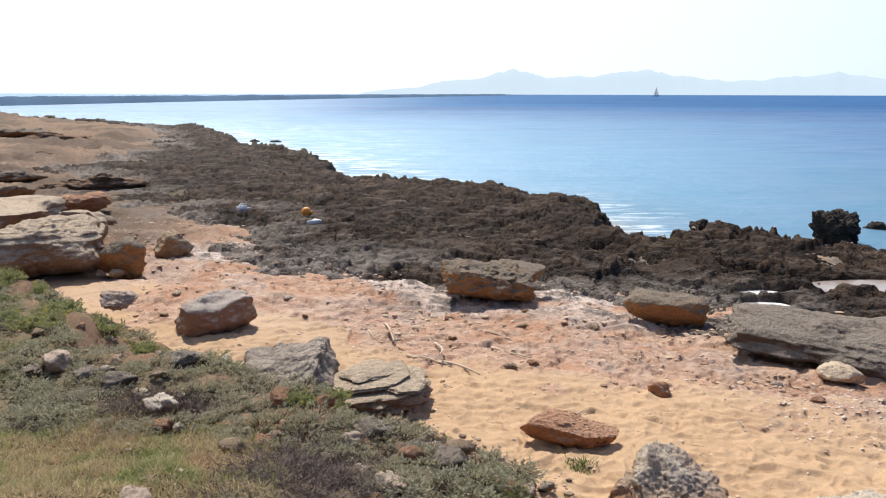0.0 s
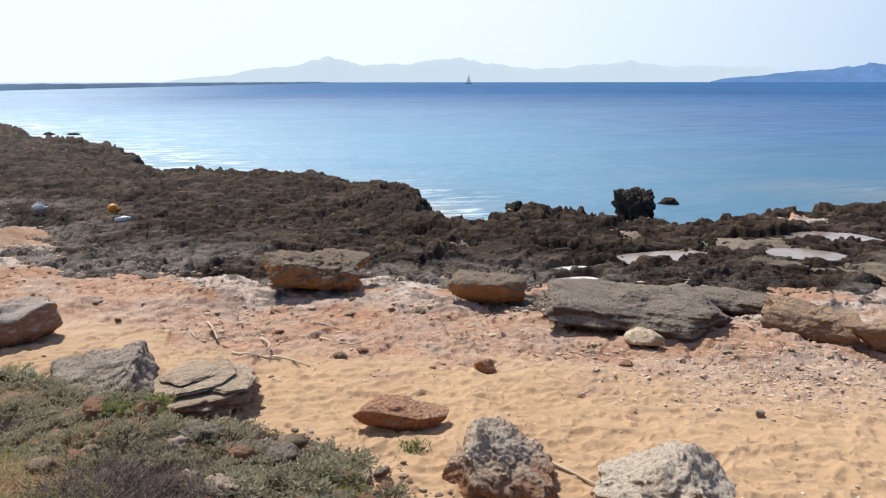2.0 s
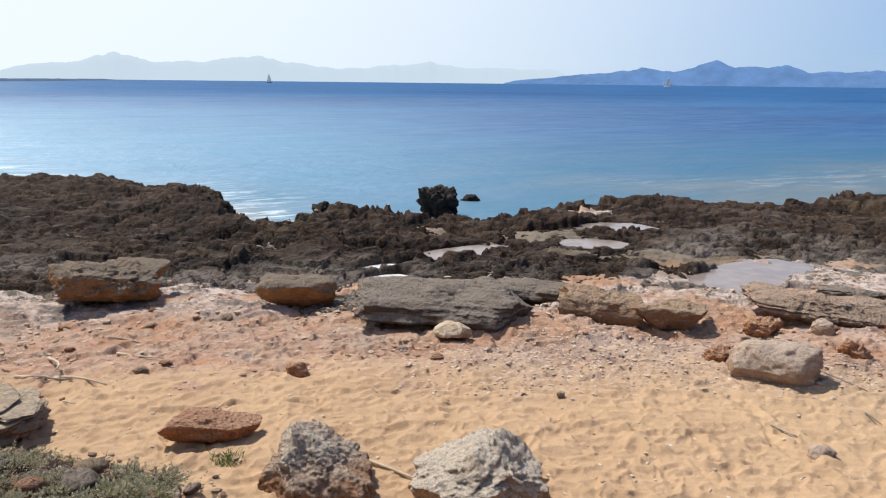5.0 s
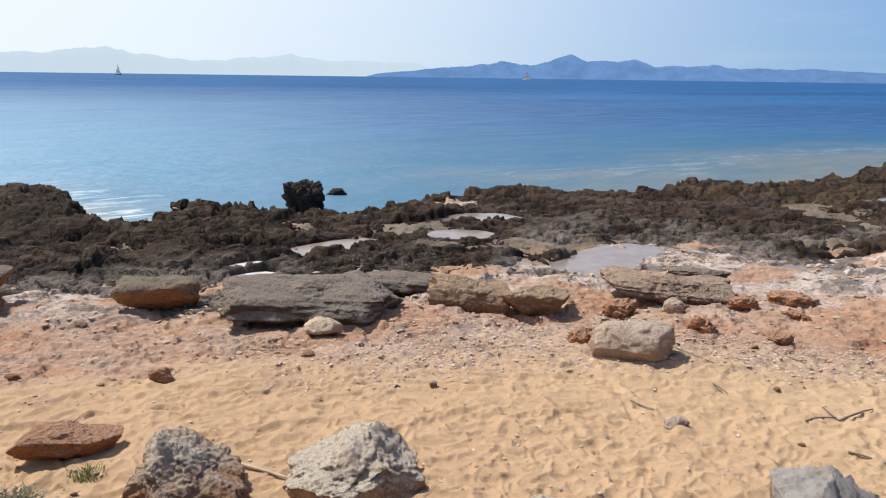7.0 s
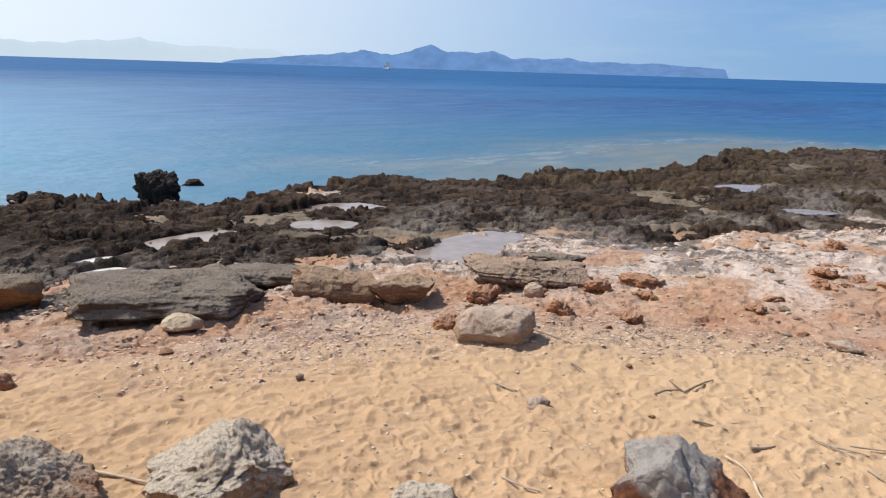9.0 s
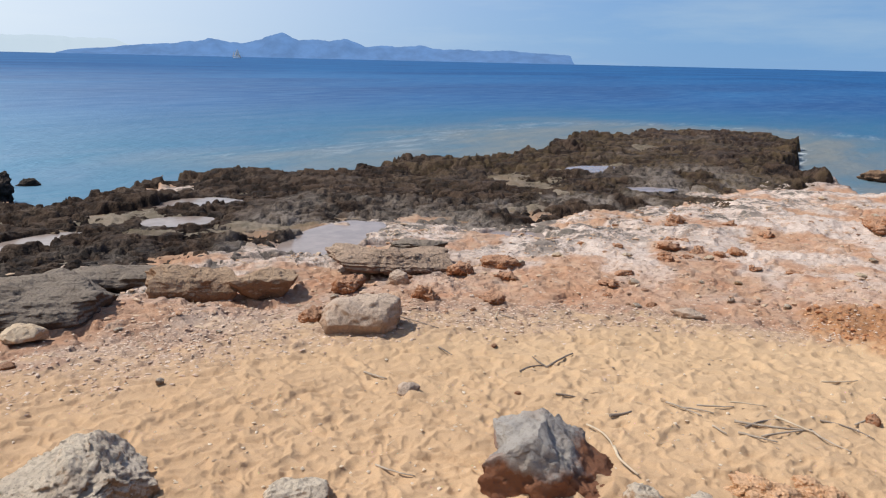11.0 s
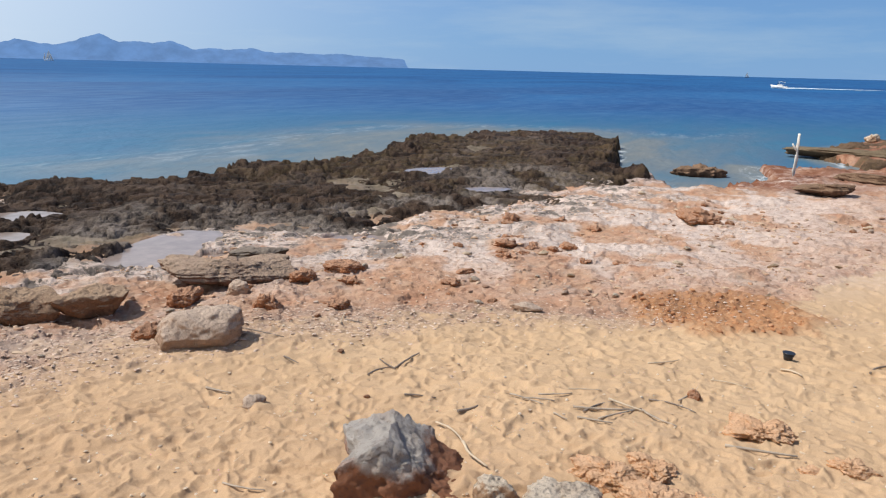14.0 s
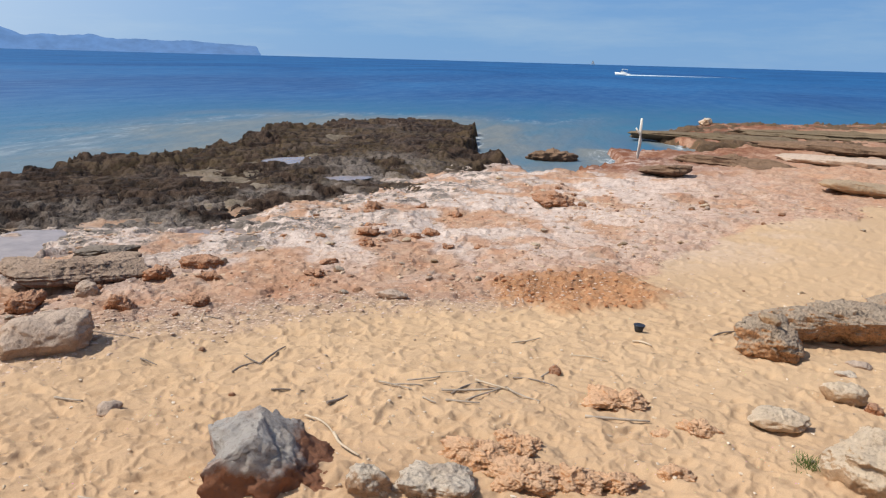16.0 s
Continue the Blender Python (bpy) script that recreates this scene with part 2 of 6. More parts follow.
    gravel = smooth(-1.9, -0.4, y - edge) * smooth(1.6, 0.2, y - edge) * smooth(2.5, 5, x) * smooth(12.5, 8.5, x)
    weed = smooth(24, 27, x) * smooth(4.5, 1.0, y) * smooth(6.5, 1.0, land) + 0.5 * smooth(36, 40, x)
    return z, (("crust", crust), ("salt", np.clip(salt, 0, 1)), ("gravel", gravel), ("clay", clay), ("weed", np.clip(weed, 0, 1)),
               ("dry", smooth(3.5, 8.5, x)), ("far_left", smooth(-4, -8, x) * smooth(11, 14, y)), ("by_reef", smooth(3.2, 0.8, -reef)), ("hollow", smooth(1.2, 2.6, reef) * (1 - 0.8 * smooth(2.0, 0.8, np.abs(x - 11.5)) * smooth(11, 9.5, y))))


def reef_level(x, y, masks=False):
    """The dark weathered rock: sharp crests in low ledges, hollowed by pools."""
    wx, wy = x + 0.75 * fbm(x, y, 2.2, 5, 81), y + 0.75 * fbm(x, y, 2.2, 5, 83)
    reef = np.maximum(inside(REEF, wx, wy) + 0.8, inside(SHELF, wx, wy))
    land = inside(LAND, x + 0.22 * fbm(x, y, 0.6, 4, 85), y + 0.22 * fbm(x, y, 0.6, 4, 87))
    reef = reef + 1.3 * fbm(x, y, 1.1, 5, 103, 0.62) * smooth(6, 10, x) * smooth(27, 22, x) * smooth(2.0, 4.0, land)
    r = np.hypot(x, y)
    far = smooth(14, 45, r)
    lip = smooth(3.4, 0.6, land)
    # beds run along the shore: longer in one direction than across it
    along, across = 0.8 * x - 0.6 * y, 0.6 * x + 0.8 * y
    body = fbm(along * 0.6, across, 1.5, 6, 88, 0.55)
    hump = fbm(x, y, 3.5, 3, 90)
    z = 0.58 + 0.05 * lip + 0.07 * hump + (0.10 + 0.04 * lip) * body
    lump, chance = cells(wx, wy, 0.6, 95)
    z = z + 0.10 * (0.62 - lump) * smooth(0.45, 0.6, chance) * (0.3 + 0.8 * lip)
    z = z + 0.28 * smooth(1.5, 0.4, np.hypot(x - 3.3, (y - 19.8) * 0.42)) + 0.12 * smooth(6, 16, y - 0.3 * x) * smooth(4, 1, x)
    # broken into blocks, each at its own height
    bx, by = x + 0.16 * fbm(x, y, 0.5, 4, 84), y + 0.16 * fbm(x, y, 0.5, 4, 86)
    _, block = cells(0.75 * (0.8 * bx - 0.6 * by), 0.6 * bx + 0.8 * by, 0.85, 91)
    _, bit = cells(bx, by, 0.34, 92)
    z = z + (0.13 + 0.06 * lip) * (block - 0.5) + (0.085 + 0.04 * lip) * (bit - 0.5) * smooth(48, 20, r)
    # flat-topped ledges with sharp ragged fronts
    step = 0.065 + 0.05 * far
    q = z / step + 0.45 * fbm(x, y, 2.3, 3, 97)
    f = q - np.floor(q)
    z = z + 0.97 * step * (smooth(0.44, 0.56, f) - f)
    # cracks between the beds and across them
    crack = np.minimum(np.abs(fbm(along * 0.45, across, 1.0, 5, 104, 0.6)), 1.3 * np.abs(fbm(along, across, 1.6, 4, 105, 0.6)))
    z = z - (0.085 + 0.09 * far) * smooth(0.11, 0.03, crack)
    # fretted surface
    z = z + 0.026 * fbm(x, y, 0.30, 4, 94, 0.62) * smooth(40, 14, r) + 0.018 * (ridged(x, y, 0.16, 2, 96, 0.6) - 0.8) * smooth(20, 11, r)
    z = z - 0.42 * pool_depth(x, y)
    z = z - 0.22 * smooth(2.8, -0.8, reef) * (1 - lip) * smooth(45, 20, r)
    z = z - 1.2 * smooth(0.15, -0.7, reef) - 1.9 * smooth(0.12, -0.30, land)
    z = z - 0.09 * smooth(5.5, 9, x) - 0.04 * smooth(12, 20, x) - 0.22 * smooth(36, 40, x) * smooth(2, -3, y)
    if not masks:
        return z
    pale = smooth(3.6 + 2.0 * smooth(7, 11, x), 0.4, reef) * smooth(-0.45, 0.2, fbm(x, y, 1.4, 4, 98)) * smooth(1.8, 4.5, land)
    algae = smooth(15, 22, x) * smooth(-0.25, 0.25, fbm(x, y, 1.8, 3, 99)) + smooth(0.9, 0.1, land) * smooth(0.0, 0.4, fbm(x, y, 2.5, 3, 101))
    brown = smooth(34, 38, x) * smooth(2, -2, y)
    # the last mask rises with block height, for tops coloured as if sunlit
    return z, (("pale", pale), ("algae", np.clip(algae, 0, 1)), ("brown", brown), ("lit_tone", 0.6 * bit + 0.4 * block))


def bank_level(x, y, masks=False):
    d = inside(BANK, x + 0.3 * fbm(x, y, 0.8, 4, 111), y + 0.3 * fbm(x, y, 0.8, 4, 113))
    r = np.hypot(x, y)
    z = 0.75 + 0.42 * smooth(-0.1, 0.7, d) + 0.85 * smooth(0.2, 4.2, d) * smooth(7.5, 2.5, r) + 0.5 * smooth(4, 12, d)
    z = z + 0.06 * fbm(x, y, 1.4, 4, 115) + 0.035 * fbm(x, y, 0.35, 4, 117) - 0.9 * smooth(0.0, -0.7, d)
    if not masks:
        return z
    return z, (("turf", np.clip(smooth(0.3, 1.6, d) + 0.3 * fbm(x, y, 0.8, 3, 119), 0, 1)),)


def surface(name, level, azimuths, radii, keep, material, label, category, closed=False):
    """A sheet of ground over a fan of directions and distances round the eye."""
    a, r = np.radians(np.asarray(azimuths)), np.asarray(radii)
    x, y = (np.sin(a)[:, None] * r[None, :]).ravel(), (np.cos(a)[:, None] * r[None, :]).ravel()
    z, masks = level(x, y, True)
    n, m = len(a), len(r)
    i = np.arange(n if closed else n - 1)[:, None]
    j = np.arange(m - 1)[None, :]
    i2 = (i + 1) % n
    quads = np.stack([i * m + j, i * m + j + 1, i2 * m + j + 1, i2 * m + j], -1).reshape(-1, 4)
    ok = keep(x, y, z)
    quads = quads[ok[quads].any(1)]
    used = np.zeros(n * m, bool)
    used[quads.ravel()] = True
    index = np.cumsum(used) - 1
    me = bpy.data.meshes.new(name)
    me.vertices.add(int(used.sum()))
    me.vertices.foreach_set("co", np.stack([x, y, z], -1)[used].astype(np.float32).ravel())
    me.loops.add(quads.size)
    me.loops.foreach_set("vertex_index", index[quads].astype(np.int32).ravel())
    me.polygons.add(len(quads))
    me.polygons.foreach_set("loop_start", np.arange(0, quads.size, 4, dtype=np.int32))
    me.polygons.foreach_set("use_smooth", np.ones(len(quads), bool))
    for key, value in masks:
        me.attributes.new(key, "FLOAT", "POINT").data.foreach_set("value", np.asarray(value)[used].astype(np.float32))
    me.update(calc_edges=True)
    me.materials.append(material)
    return tagged(new(name, me), label, category, kind="structure")


# ---- materials ----
class Nodes:
    """Shortcuts for building a node material."""

    def __init__(self, name):
        self.material = bpy.data.materials.new(name)
        self.material.use_nodes = True
        self.tree = self.material.node_tree
        self.shader = self.tree.nodes["Principled BSDF"]
        self.out = self.tree.nodes["Material Output"]

    def put(self, socket, value):
        if hasattr(value, "is_output"):
            self.tree.links.new(value, socket)
        else:
            socket.default_value = (*value, 1) if isinstance(value, tuple) and len(value) == 3 and len(socket.default_value) == 4 else value

    def node(self, kind, out=0, **inputs):
        n = self.tree.nodes.new("ShaderNode" + kind)
        for key, value in inputs.items():
            self.put(n.inputs[key.replace("_", " ")], value)
        return n.outputs[out]

    def attr(self, key):
        n = self.tree.nodes.new("ShaderNodeAttribute")
        n.attribute_name = key
        return n.outputs["Fac"]

    def position(self):
        return self.node("NewGeometry")

    def own(self):
        """The thing's own coordinates, shifted by its chance number, so that no two look the same."""
        t = self.tree.nodes.new("ShaderNodeTexCoord").outputs["Object"]
        rnd = self.tree.nodes.new("ShaderNodeObjectInfo").outputs["Random"]
        shift = self.math("MULTIPLY", rnd, 37.0)
        n = self.tree.nodes.new("ShaderNodeVectorMath")
        self.tree.links.new(t, n.inputs[0])
        c = self.node("CombineXYZ", X=shift, Y=shift, Z=shift)
        self.tree.links.new(c, n.inputs[1])
        return n.outputs[0]

    def noise(self, at, scale, detail=6, rough=0.6, warp=0.0):
        return self.node("TexNoise", Vector=at, Scale=scale, Detail=detail, Roughness=rough, Distortion=warp)

    def voronoi(self, at, scale, out=0):
        return self.node("TexVoronoi", out, Vector=at, Scale=scale)

    def stretch(self, at, x, y, z):
        return self.node("Mapping", Vector=at, Scale=(x, y, z))

    def span(self, value, a, b, lo=0.0, hi=1.0):
        n = self.tree.nodes.new("ShaderNodeMapRange")
        for key, v in (("Value", value), ("From Min", a), ("From Max", b), ("To Min", lo), ("To Max", hi)):
            self.put(n.inputs[key], v)
        return n.outputs[0]

    def math(self, op, a, b=0.0):
        n = self.tree.nodes.new("ShaderNodeMath")
        n.operation = op
        self.put(n.inputs[0], a)
        self.put(n.inputs[1], b)
        return n.outputs[0]

    def mix(self, fac, a, b, blend="MIX"):
        n = self.tree.nodes.new("ShaderNodeMixRGB")
        n.blend_type = blend
        for key, v in (("Fac", fac), ("Color1", a), ("Color2", b)):
            self.put(n.inputs[key], v)
        return n.outputs[0]

    def bump(self, height, strength, distance, onto=None):
        n = self.tree.nodes.new("ShaderNodeBump")
        self.put(n.inputs["Height"], height)
        self.put(n.inputs["Strength"], strength)
        n.inputs["Distance"].default_value = distance
        if onto is not None:
            self.tree.links.new(onto, n.inputs["Normal"])
        return n.outputs[0]

    def done(self, color, rough=0.9, normal=None, **more):
        self.put(self.shader.inputs["Base Color"], color)
        self.put(self.shader.inputs["Roughness"], rough)
        if normal is not None:
            self.put(self.shader.inputs["Normal"], normal)
        for key, v in more.items():
            self.put(self.shader.inputs[key.replace("_", " ")], v)
        return self.material


def ground_material():
    n = Nodes("sand_and_crust")
    p = n.position()
    grain, patch, mid = n.noise(p, 90, 4, 0.7), n.noise(p, 0.7, 5), n.noise(p, 7, 6, 0.7)
    sand = n.mix(n.span(patch, 0.3, 0.7), (0.565, 0.38, 0.232), (0.495, 0.325, 0.195))
    sand = n.mix(n.span(grain, 0.35, 0.75, 0, 0.35), sand, (0.30, 0.19, 0.10))
    specks = n.voronoi(p, 26, 0)
    fleck = n.voronoi(p, 26, 1)
    sand = n.mix(n.math("MULTIPLY", n.span(specks, 0.16, 0.1), n.span(n.noise(p, 3.1, 3), 0.5, 0.62, 0, 0.8)), sand, n.mix(0.5, fleck, (0.45, 0.3, 0.2)))
    sand = n.mix(n.math("MULTIPLY", n.attr("dry"), 0.32), sand, n.mix(n.span(grain, 0.4, 0.7), (0.62, 0.46, 0.29), (0.55, 0.40, 0.245)))
    pink = n.mix(n.span(n.noise(p, 1.6, 6, 0.65), 0.35, 0.62), (0.50, 0.275, 0.17), (0.55, 0.37, 0.26))
    pink = n.mix(n.span(mid, 0.46, 0.66, 0, 0.7), pink, (0.28, 0.145, 0.09))
    pink = n.mix(n.span(n.noise(p, 2.3, 5, 0.7), 0.55, 0.75, 0, 0.8), pink, (0.36, 0.31, 0.265))
    pink = n.mix(n.math("MULTIPLY", n.attr("dry"), n.span(n.noise(p, 0.55, 6, 0.65, 0.4), 0.48, 0.64, 0, 0.35)), pink, n.mix(n.span(mid, 0.35, 0.65), (0.54, 0.31, 0.17), (0.43, 0.23, 0.12)))
    pink = n.mix(n.attr("far_left"), pink, n.mix(n.span(mid, 0.35, 0.65), (0.36, 0.235, 0.15), (0.15, 0.105, 0.075)))
    pink = n.mix(n.math("MULTIPLY", n.attr("far_left"), n.span(n.noise(p, 0.14, 8, 0.72, 0.6), 0.44, 0.54, 0, 0.85)), pink, n.mix(n.span(mid, 0.4, 0.6), (0.085, 0.06, 0.045), (0.17, 0.12, 0.085)))
    c = n.mix(n.span(n.math("ADD", n.attr("crust"), n.span(mid, 0.3, 0.7, -0.25, 0.25)), 0.35, 0.65), sand, pink)
    shell = n.mix(n.span(n.voronoi(p, 38, 1), 0.2, 0.8), (0.47, 0.35, 0.27), (0.27, 0.18, 0.14))
    c = n.mix(n.math("MULTIPLY", n.attr("gravel"), n.span(n.noise(p, 4, 5, 0.7), 0.35, 0.6, 0.1, 0.85)), c, shell)
    c = n.mix(n.math("MULTIPLY", n.attr("clay"), n.span(n.noise(p, 9, 6, 0.8), 0.3, 0.5, 0.35, 1.0)), c, n.mix(n.span(n.noise(p, 22, 5, 0.75), 0.35, 0.65), (0.46, 0.245, 0.12), (0.34, 0.16, 0.078)))
    white = n.mix(n.span(mid, 0.42, 0.66), (0.68, 0.57, 0.505), (0.48, 0.36, 0.295))
    c = n.mix(n.math("MULTIPLY", n.attr("salt"), n.span(n.noise(p, 2.6, 7, 0.7), 0.29, 0.46)), c, white)
    c = n.mix(n.math("MULTIPLY", n.math("MULTIPLY", n.attr("salt"), n.attr("by_reef")), n.span(n.noise(p, 1.9, 9, 0.78, 0.6), 0.47, 0.55, 0, 0.9)), c, n.mix(n.span(mid, 0.4, 0.6), (0.075, 0.065, 0.055), (0.16, 0.14, 0.12)))
    c = n.mix(n.math("MULTIPLY", n.attr("hollow"), n.span(mid, 0.3, 0.65, 1.0, 0.75)), c, n.mix(n.span(patch, 0.4, 0.6), (0.10, 0.078, 0.045), (0.20, 0.165, 0.12)))
    c = n.mix(n.math("MULTIPLY", n.attr("weed"), n.span(n.noise(p, 1.1, 6, 0.7), 0.3, 0.55)), c, (0.22, 0.09, 0.05))
    bump = n.bump(n.noise(p, 16, 8, 0.75), n.span(n.attr("crust"), 0, 1, 0.12, 1.0), 0.03)
    bump = n.bump(n.noise(n.stretch(p, 0.8, 1, 1), 9, 3, 0.5, 0.0), 0.10, 0.03, bump)
    bump = n.bump(n.noise(p, 60, 5, 0.75), 0.5, 0.012, bump)
    bump = n.bump(n.voronoi(p, 38, 0), 0.25, 0.01, bump)
    return n.done(c, 0.93, bump, Specular_IOR_Level=0.2)


def reef_material():
    n = Nodes("weathered_dark_rock")
    p = n.position()
    mid, fine, big = n.noise(p, 5.5, 8, 0.72), n.noise(p, 26, 6, 0.75), n.noise(p, 0.8, 5)
    # black patches scattered in the brown paint in crevice shade
    c = n.mix(n.span(mid, 0.42, 0.62), (0.011, 0.0068, 0.005), (0.064, 0.037, 0.023))
    c = n.mix(n.span(big, 0.45, 0.7, 0, 0.45), c, (0.060, 0.034, 0.021))
    c = n.mix(n.span(n.noise(p, 2.1, 7, 0.7, 0.8), 0.49, 0.58, 0, 0.85), c, (0.012, 0.0085, 0.0075))
    # blocks that stand higher are painted lighter, like sunlit tops
    c = n.mix(n.math("MULTIPLY", n.span(n.attr("lit_tone"), 0.5, 0.85), n.span(fine, 0.35, 0.6, 0.15, 0.8)), c, (0.115, 0.074, 0.050))
    c = n.mix(n.span(n.noise(n.stretch(p, 0.55, 1.6, 1.6), 1.6, 8, 0.74, 0.5), 0.55, 0.63, 0, 0.7), c, n.mix(fine, (0.22, 0.155, 0.11), (0.10, 0.072, 0.054)))
    c = n.mix(n.span(fine, 0.6, 0.8, 0, 0.35), c, (0.15, 0.118, 0.096))
    c = n.mix(n.math("MULTIPLY", n.attr("pale"), n.span(mid, 0.36, 0.56, 0.15, 0.9)), c, n.mix(fine, (0.40, 0.345, 0.30), (0.20, 0.165, 0.14)))
    c = n.mix(n.math("MULTIPLY", n.attr("algae"), n.span(n.noise(p, 2.4, 5, 0.7), 0.42, 0.6, 0, 0.5)), c, (0.13, 0.09, 0.042))
    c = n.mix(n.math("MULTIPLY", n.attr("brown"), n.span(mid, 0.3, 0.6, 0.3, 0.9)), c, (0.19, 0.12, 0.07))
    bump = n.bump(n.noise(p, 6, 9, 0.75), 1.0, 0.08)
    bump = n.bump(n.voronoi(p, 22), 0.6, 0.03, bump)
    return n.done(c, 0.85, bump, Specular_IOR_Level=0.2)


def bank_material():
    n = Nodes("stony_turf")
    p = n.position()
    mid = n.noise(p, 6, 7, 0.7)
    soil = n.mix(n.span(mid, 0.35, 0.65), (0.31, 0.19, 0.12), (0.17, 0.105, 0.07))
    turf = n.mix(n.span(n.noise(p, 3, 6, 0.7), 0.35, 0.65), (0.12, 0.13, 0.06), (0.23, 0.185, 0.12))
    c = n.mix(n.math("MULTIPLY", n.attr("turf"), n.span(mid, 0.3, 0.6, 0.2, 0.9)), soil, turf)
    return n.done(c, 0.95, n.bump(n.noise(p, 30, 6, 0.75), 0.8, 0.03), Specular_IOR_Level=0.15)


def sea_material():
    n = Nodes("sea_water")
    p = n.position()
    wide = n.noise(n.stretch(p, 0.010, 0.028, 1), 1.0, 6, 0.62, 0.6)
    fleck = n.noise(n.stretch(p, 0.16, 0.5, 1), 1.0, 7, 0.68, 0.4)
    deep = n.mix(n.span(wide, 0.38, 0.62), (0.003, 0.060, 0.205), (0.010, 0.105, 0.285))
    deep = n.mix(n.span(fleck, 0.45, 0.7, 0, 0.25), deep, (0.03, 0.15, 0.32))
    c = n.mix(n.attr("shallow"), deep, n.mix(n.span(fleck, 0.35, 0.65), (0.028, 0.145, 0.250), (0.015, 0.098, 0.200)))
    c = n.mix(n.math("MULTIPLY", n.attr("turquoise"), n.span(wide, 0.35, 0.65, 0.35, 1.0)), c, n.mix(n.span(fleck, 0.35, 0.65), (0.075, 0.235, 0.39), (0.045, 0.175, 0.335)))
    c = n.mix(n.math("MULTIPLY", n.attr("shoal"), n.span(fleck, 0.3, 0.6, 0.35, 1.0)), c, (0.17, 0.18, 0.165))
    # white for surf at the rocks and for glitter flecks off the left shore
    c = n.mix(n.math("MULTIPLY", n.attr("foam"), n.span(n.noise(n.stretch(p, 0.35, 1.2, 1), 1.2, 7, 0.75, 0.6), 0.50, 0.63)), c, (0.75, 0.79, 0.80))
    ripple = n.noise(n.stretch(p, 0.9, 1.6, 1), 1.0, 6, 0.62, 0.3)
    bump = n.bump(ripple, 0.30, 0.4)
    body = n.node("BsdfDiffuse", Color=c, Normal=bump)
    gloss = n.node("BsdfGlossy", Color=(0.82, 0.94, 1.0), Roughness=0.46, Normal=bump)
    mix = n.tree.nodes.new("ShaderNodeMixShader")
    # gloss share comes from the calm mask, which places the glare
    n.put(mix.inputs[0], n.math("MULTIPLY", n.span(fleck, 0.35, 0.7, 0.8, 1.25), n.span(n.attr("calm"), 0, 1, 0.09, 0.22)))
    n.tree.links.new(body, mix.inputs[1])
    n.tree.links.new(gloss, mix.inputs[2])
    n.tree.links.new(mix.outputs[0], n.out.inputs["Surface"])
    return n.material


def sea_level(x, y, masks=False):
    land = inside(LAND, x, y)
    r = np.hypot(x, y)
    shallow = smooth(45, 3, -land) * smooth(130, 40, r)
    shoal = smooth(15, 1.5, -land + 3 * fbm(x, y, 9, 3, 121)) * smooth(14, 24, x) * smooth(-4, 5, y) + smooth(1.6, 0.2, -land)
    foam = 0.8 * smooth(0.7, 0.05, -land) + 0.2 * smooth(2.4, 0.4, np.abs(land + 9 + 3 * fbm(x, y, 12, 3, 123))) * smooth(15, 24, x) * smooth(-3, 4, y)
    foam = foam + 0.85 * smooth(7, 2, -land) * smooth(9, 5, x)
    # flecks farther out on the left are painted sun glitter
    foam = foam + 0.35 * smooth(30, 8, -land) * smooth(4, -8, x)
    turn = np.degrees(np.arctan2(x, y))
    turquoise = smooth(40, 12, turn) * smooth(170, 45, r) * smooth(1.0, 8.0, -land)
    # calm is a gloss weight by distance and bearing, raised sunward for glare
    return np.zeros_like(x) + 0.012 * fbm(x, y, 1.6, 3, 125) * smooth(80, 30, r), (
        ("shallow", shallow), ("calm", np.maximum(smooth(300, 50, r) * (1 - 0.6 * smooth(25, 62, turn)), smooth(4, -14, turn))), ("turquoise", turquoise), ("shoal", np.clip(shoal, 0, 1)), ("foam", np.clip(foam, 0, 1)))


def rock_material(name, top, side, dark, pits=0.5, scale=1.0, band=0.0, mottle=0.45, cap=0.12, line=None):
    """Weathered boulder: one colour where it looks up, another on its broken sides, rock tone with shade painted in,
    and pits and stains.
    """
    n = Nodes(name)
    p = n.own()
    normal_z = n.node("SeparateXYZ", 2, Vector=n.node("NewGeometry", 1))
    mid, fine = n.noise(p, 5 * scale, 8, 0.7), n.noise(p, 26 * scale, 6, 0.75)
    # upward faces get the top colour, on most stones lighter as daylight leaves them
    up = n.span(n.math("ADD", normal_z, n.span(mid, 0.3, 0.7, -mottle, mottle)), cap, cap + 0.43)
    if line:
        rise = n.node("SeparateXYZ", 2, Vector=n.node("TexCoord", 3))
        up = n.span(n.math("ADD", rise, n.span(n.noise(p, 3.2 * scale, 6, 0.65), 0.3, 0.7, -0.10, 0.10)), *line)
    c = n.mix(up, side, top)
    c = n.mix(n.span(n.noise(p, 2.2 * scale, 5), 0.5, 0.75, 0, 0.35), c, side)
    c = n.mix(n.span(mid, 0.53, 0.72, 0, 0.7), c, dark)
    c = n.mix(n.span(fine, 0.53, 0.78, 0, 0.55), c, dark)
    # dark spots draw the shade inside small pits
    c = n.mix(n.span(n.voronoi(p, 24 * scale), 0.30, 0.12, 0, 0.8 * pits), c, dark)
    h = n.bump(n.noise(p, 9 * scale, 9, 0.78), 0.9, 0.05)
    h = n.bump(n.voronoi(p, 17 * scale), pits, 0.03, h)
    if band:
        layers = n.noise(n.stretch(p, 1.2, 8, 30), 1.0, 5, 0.65, 0.3)
        c = n.mix(n.span(layers, 0.5, 0.66, 0, band), c, dark)
        h = n.bump(layers, 0.7, 0.03, h)
    return n.done(c, 0.92, h, Specular_IOR_Level=0.2)


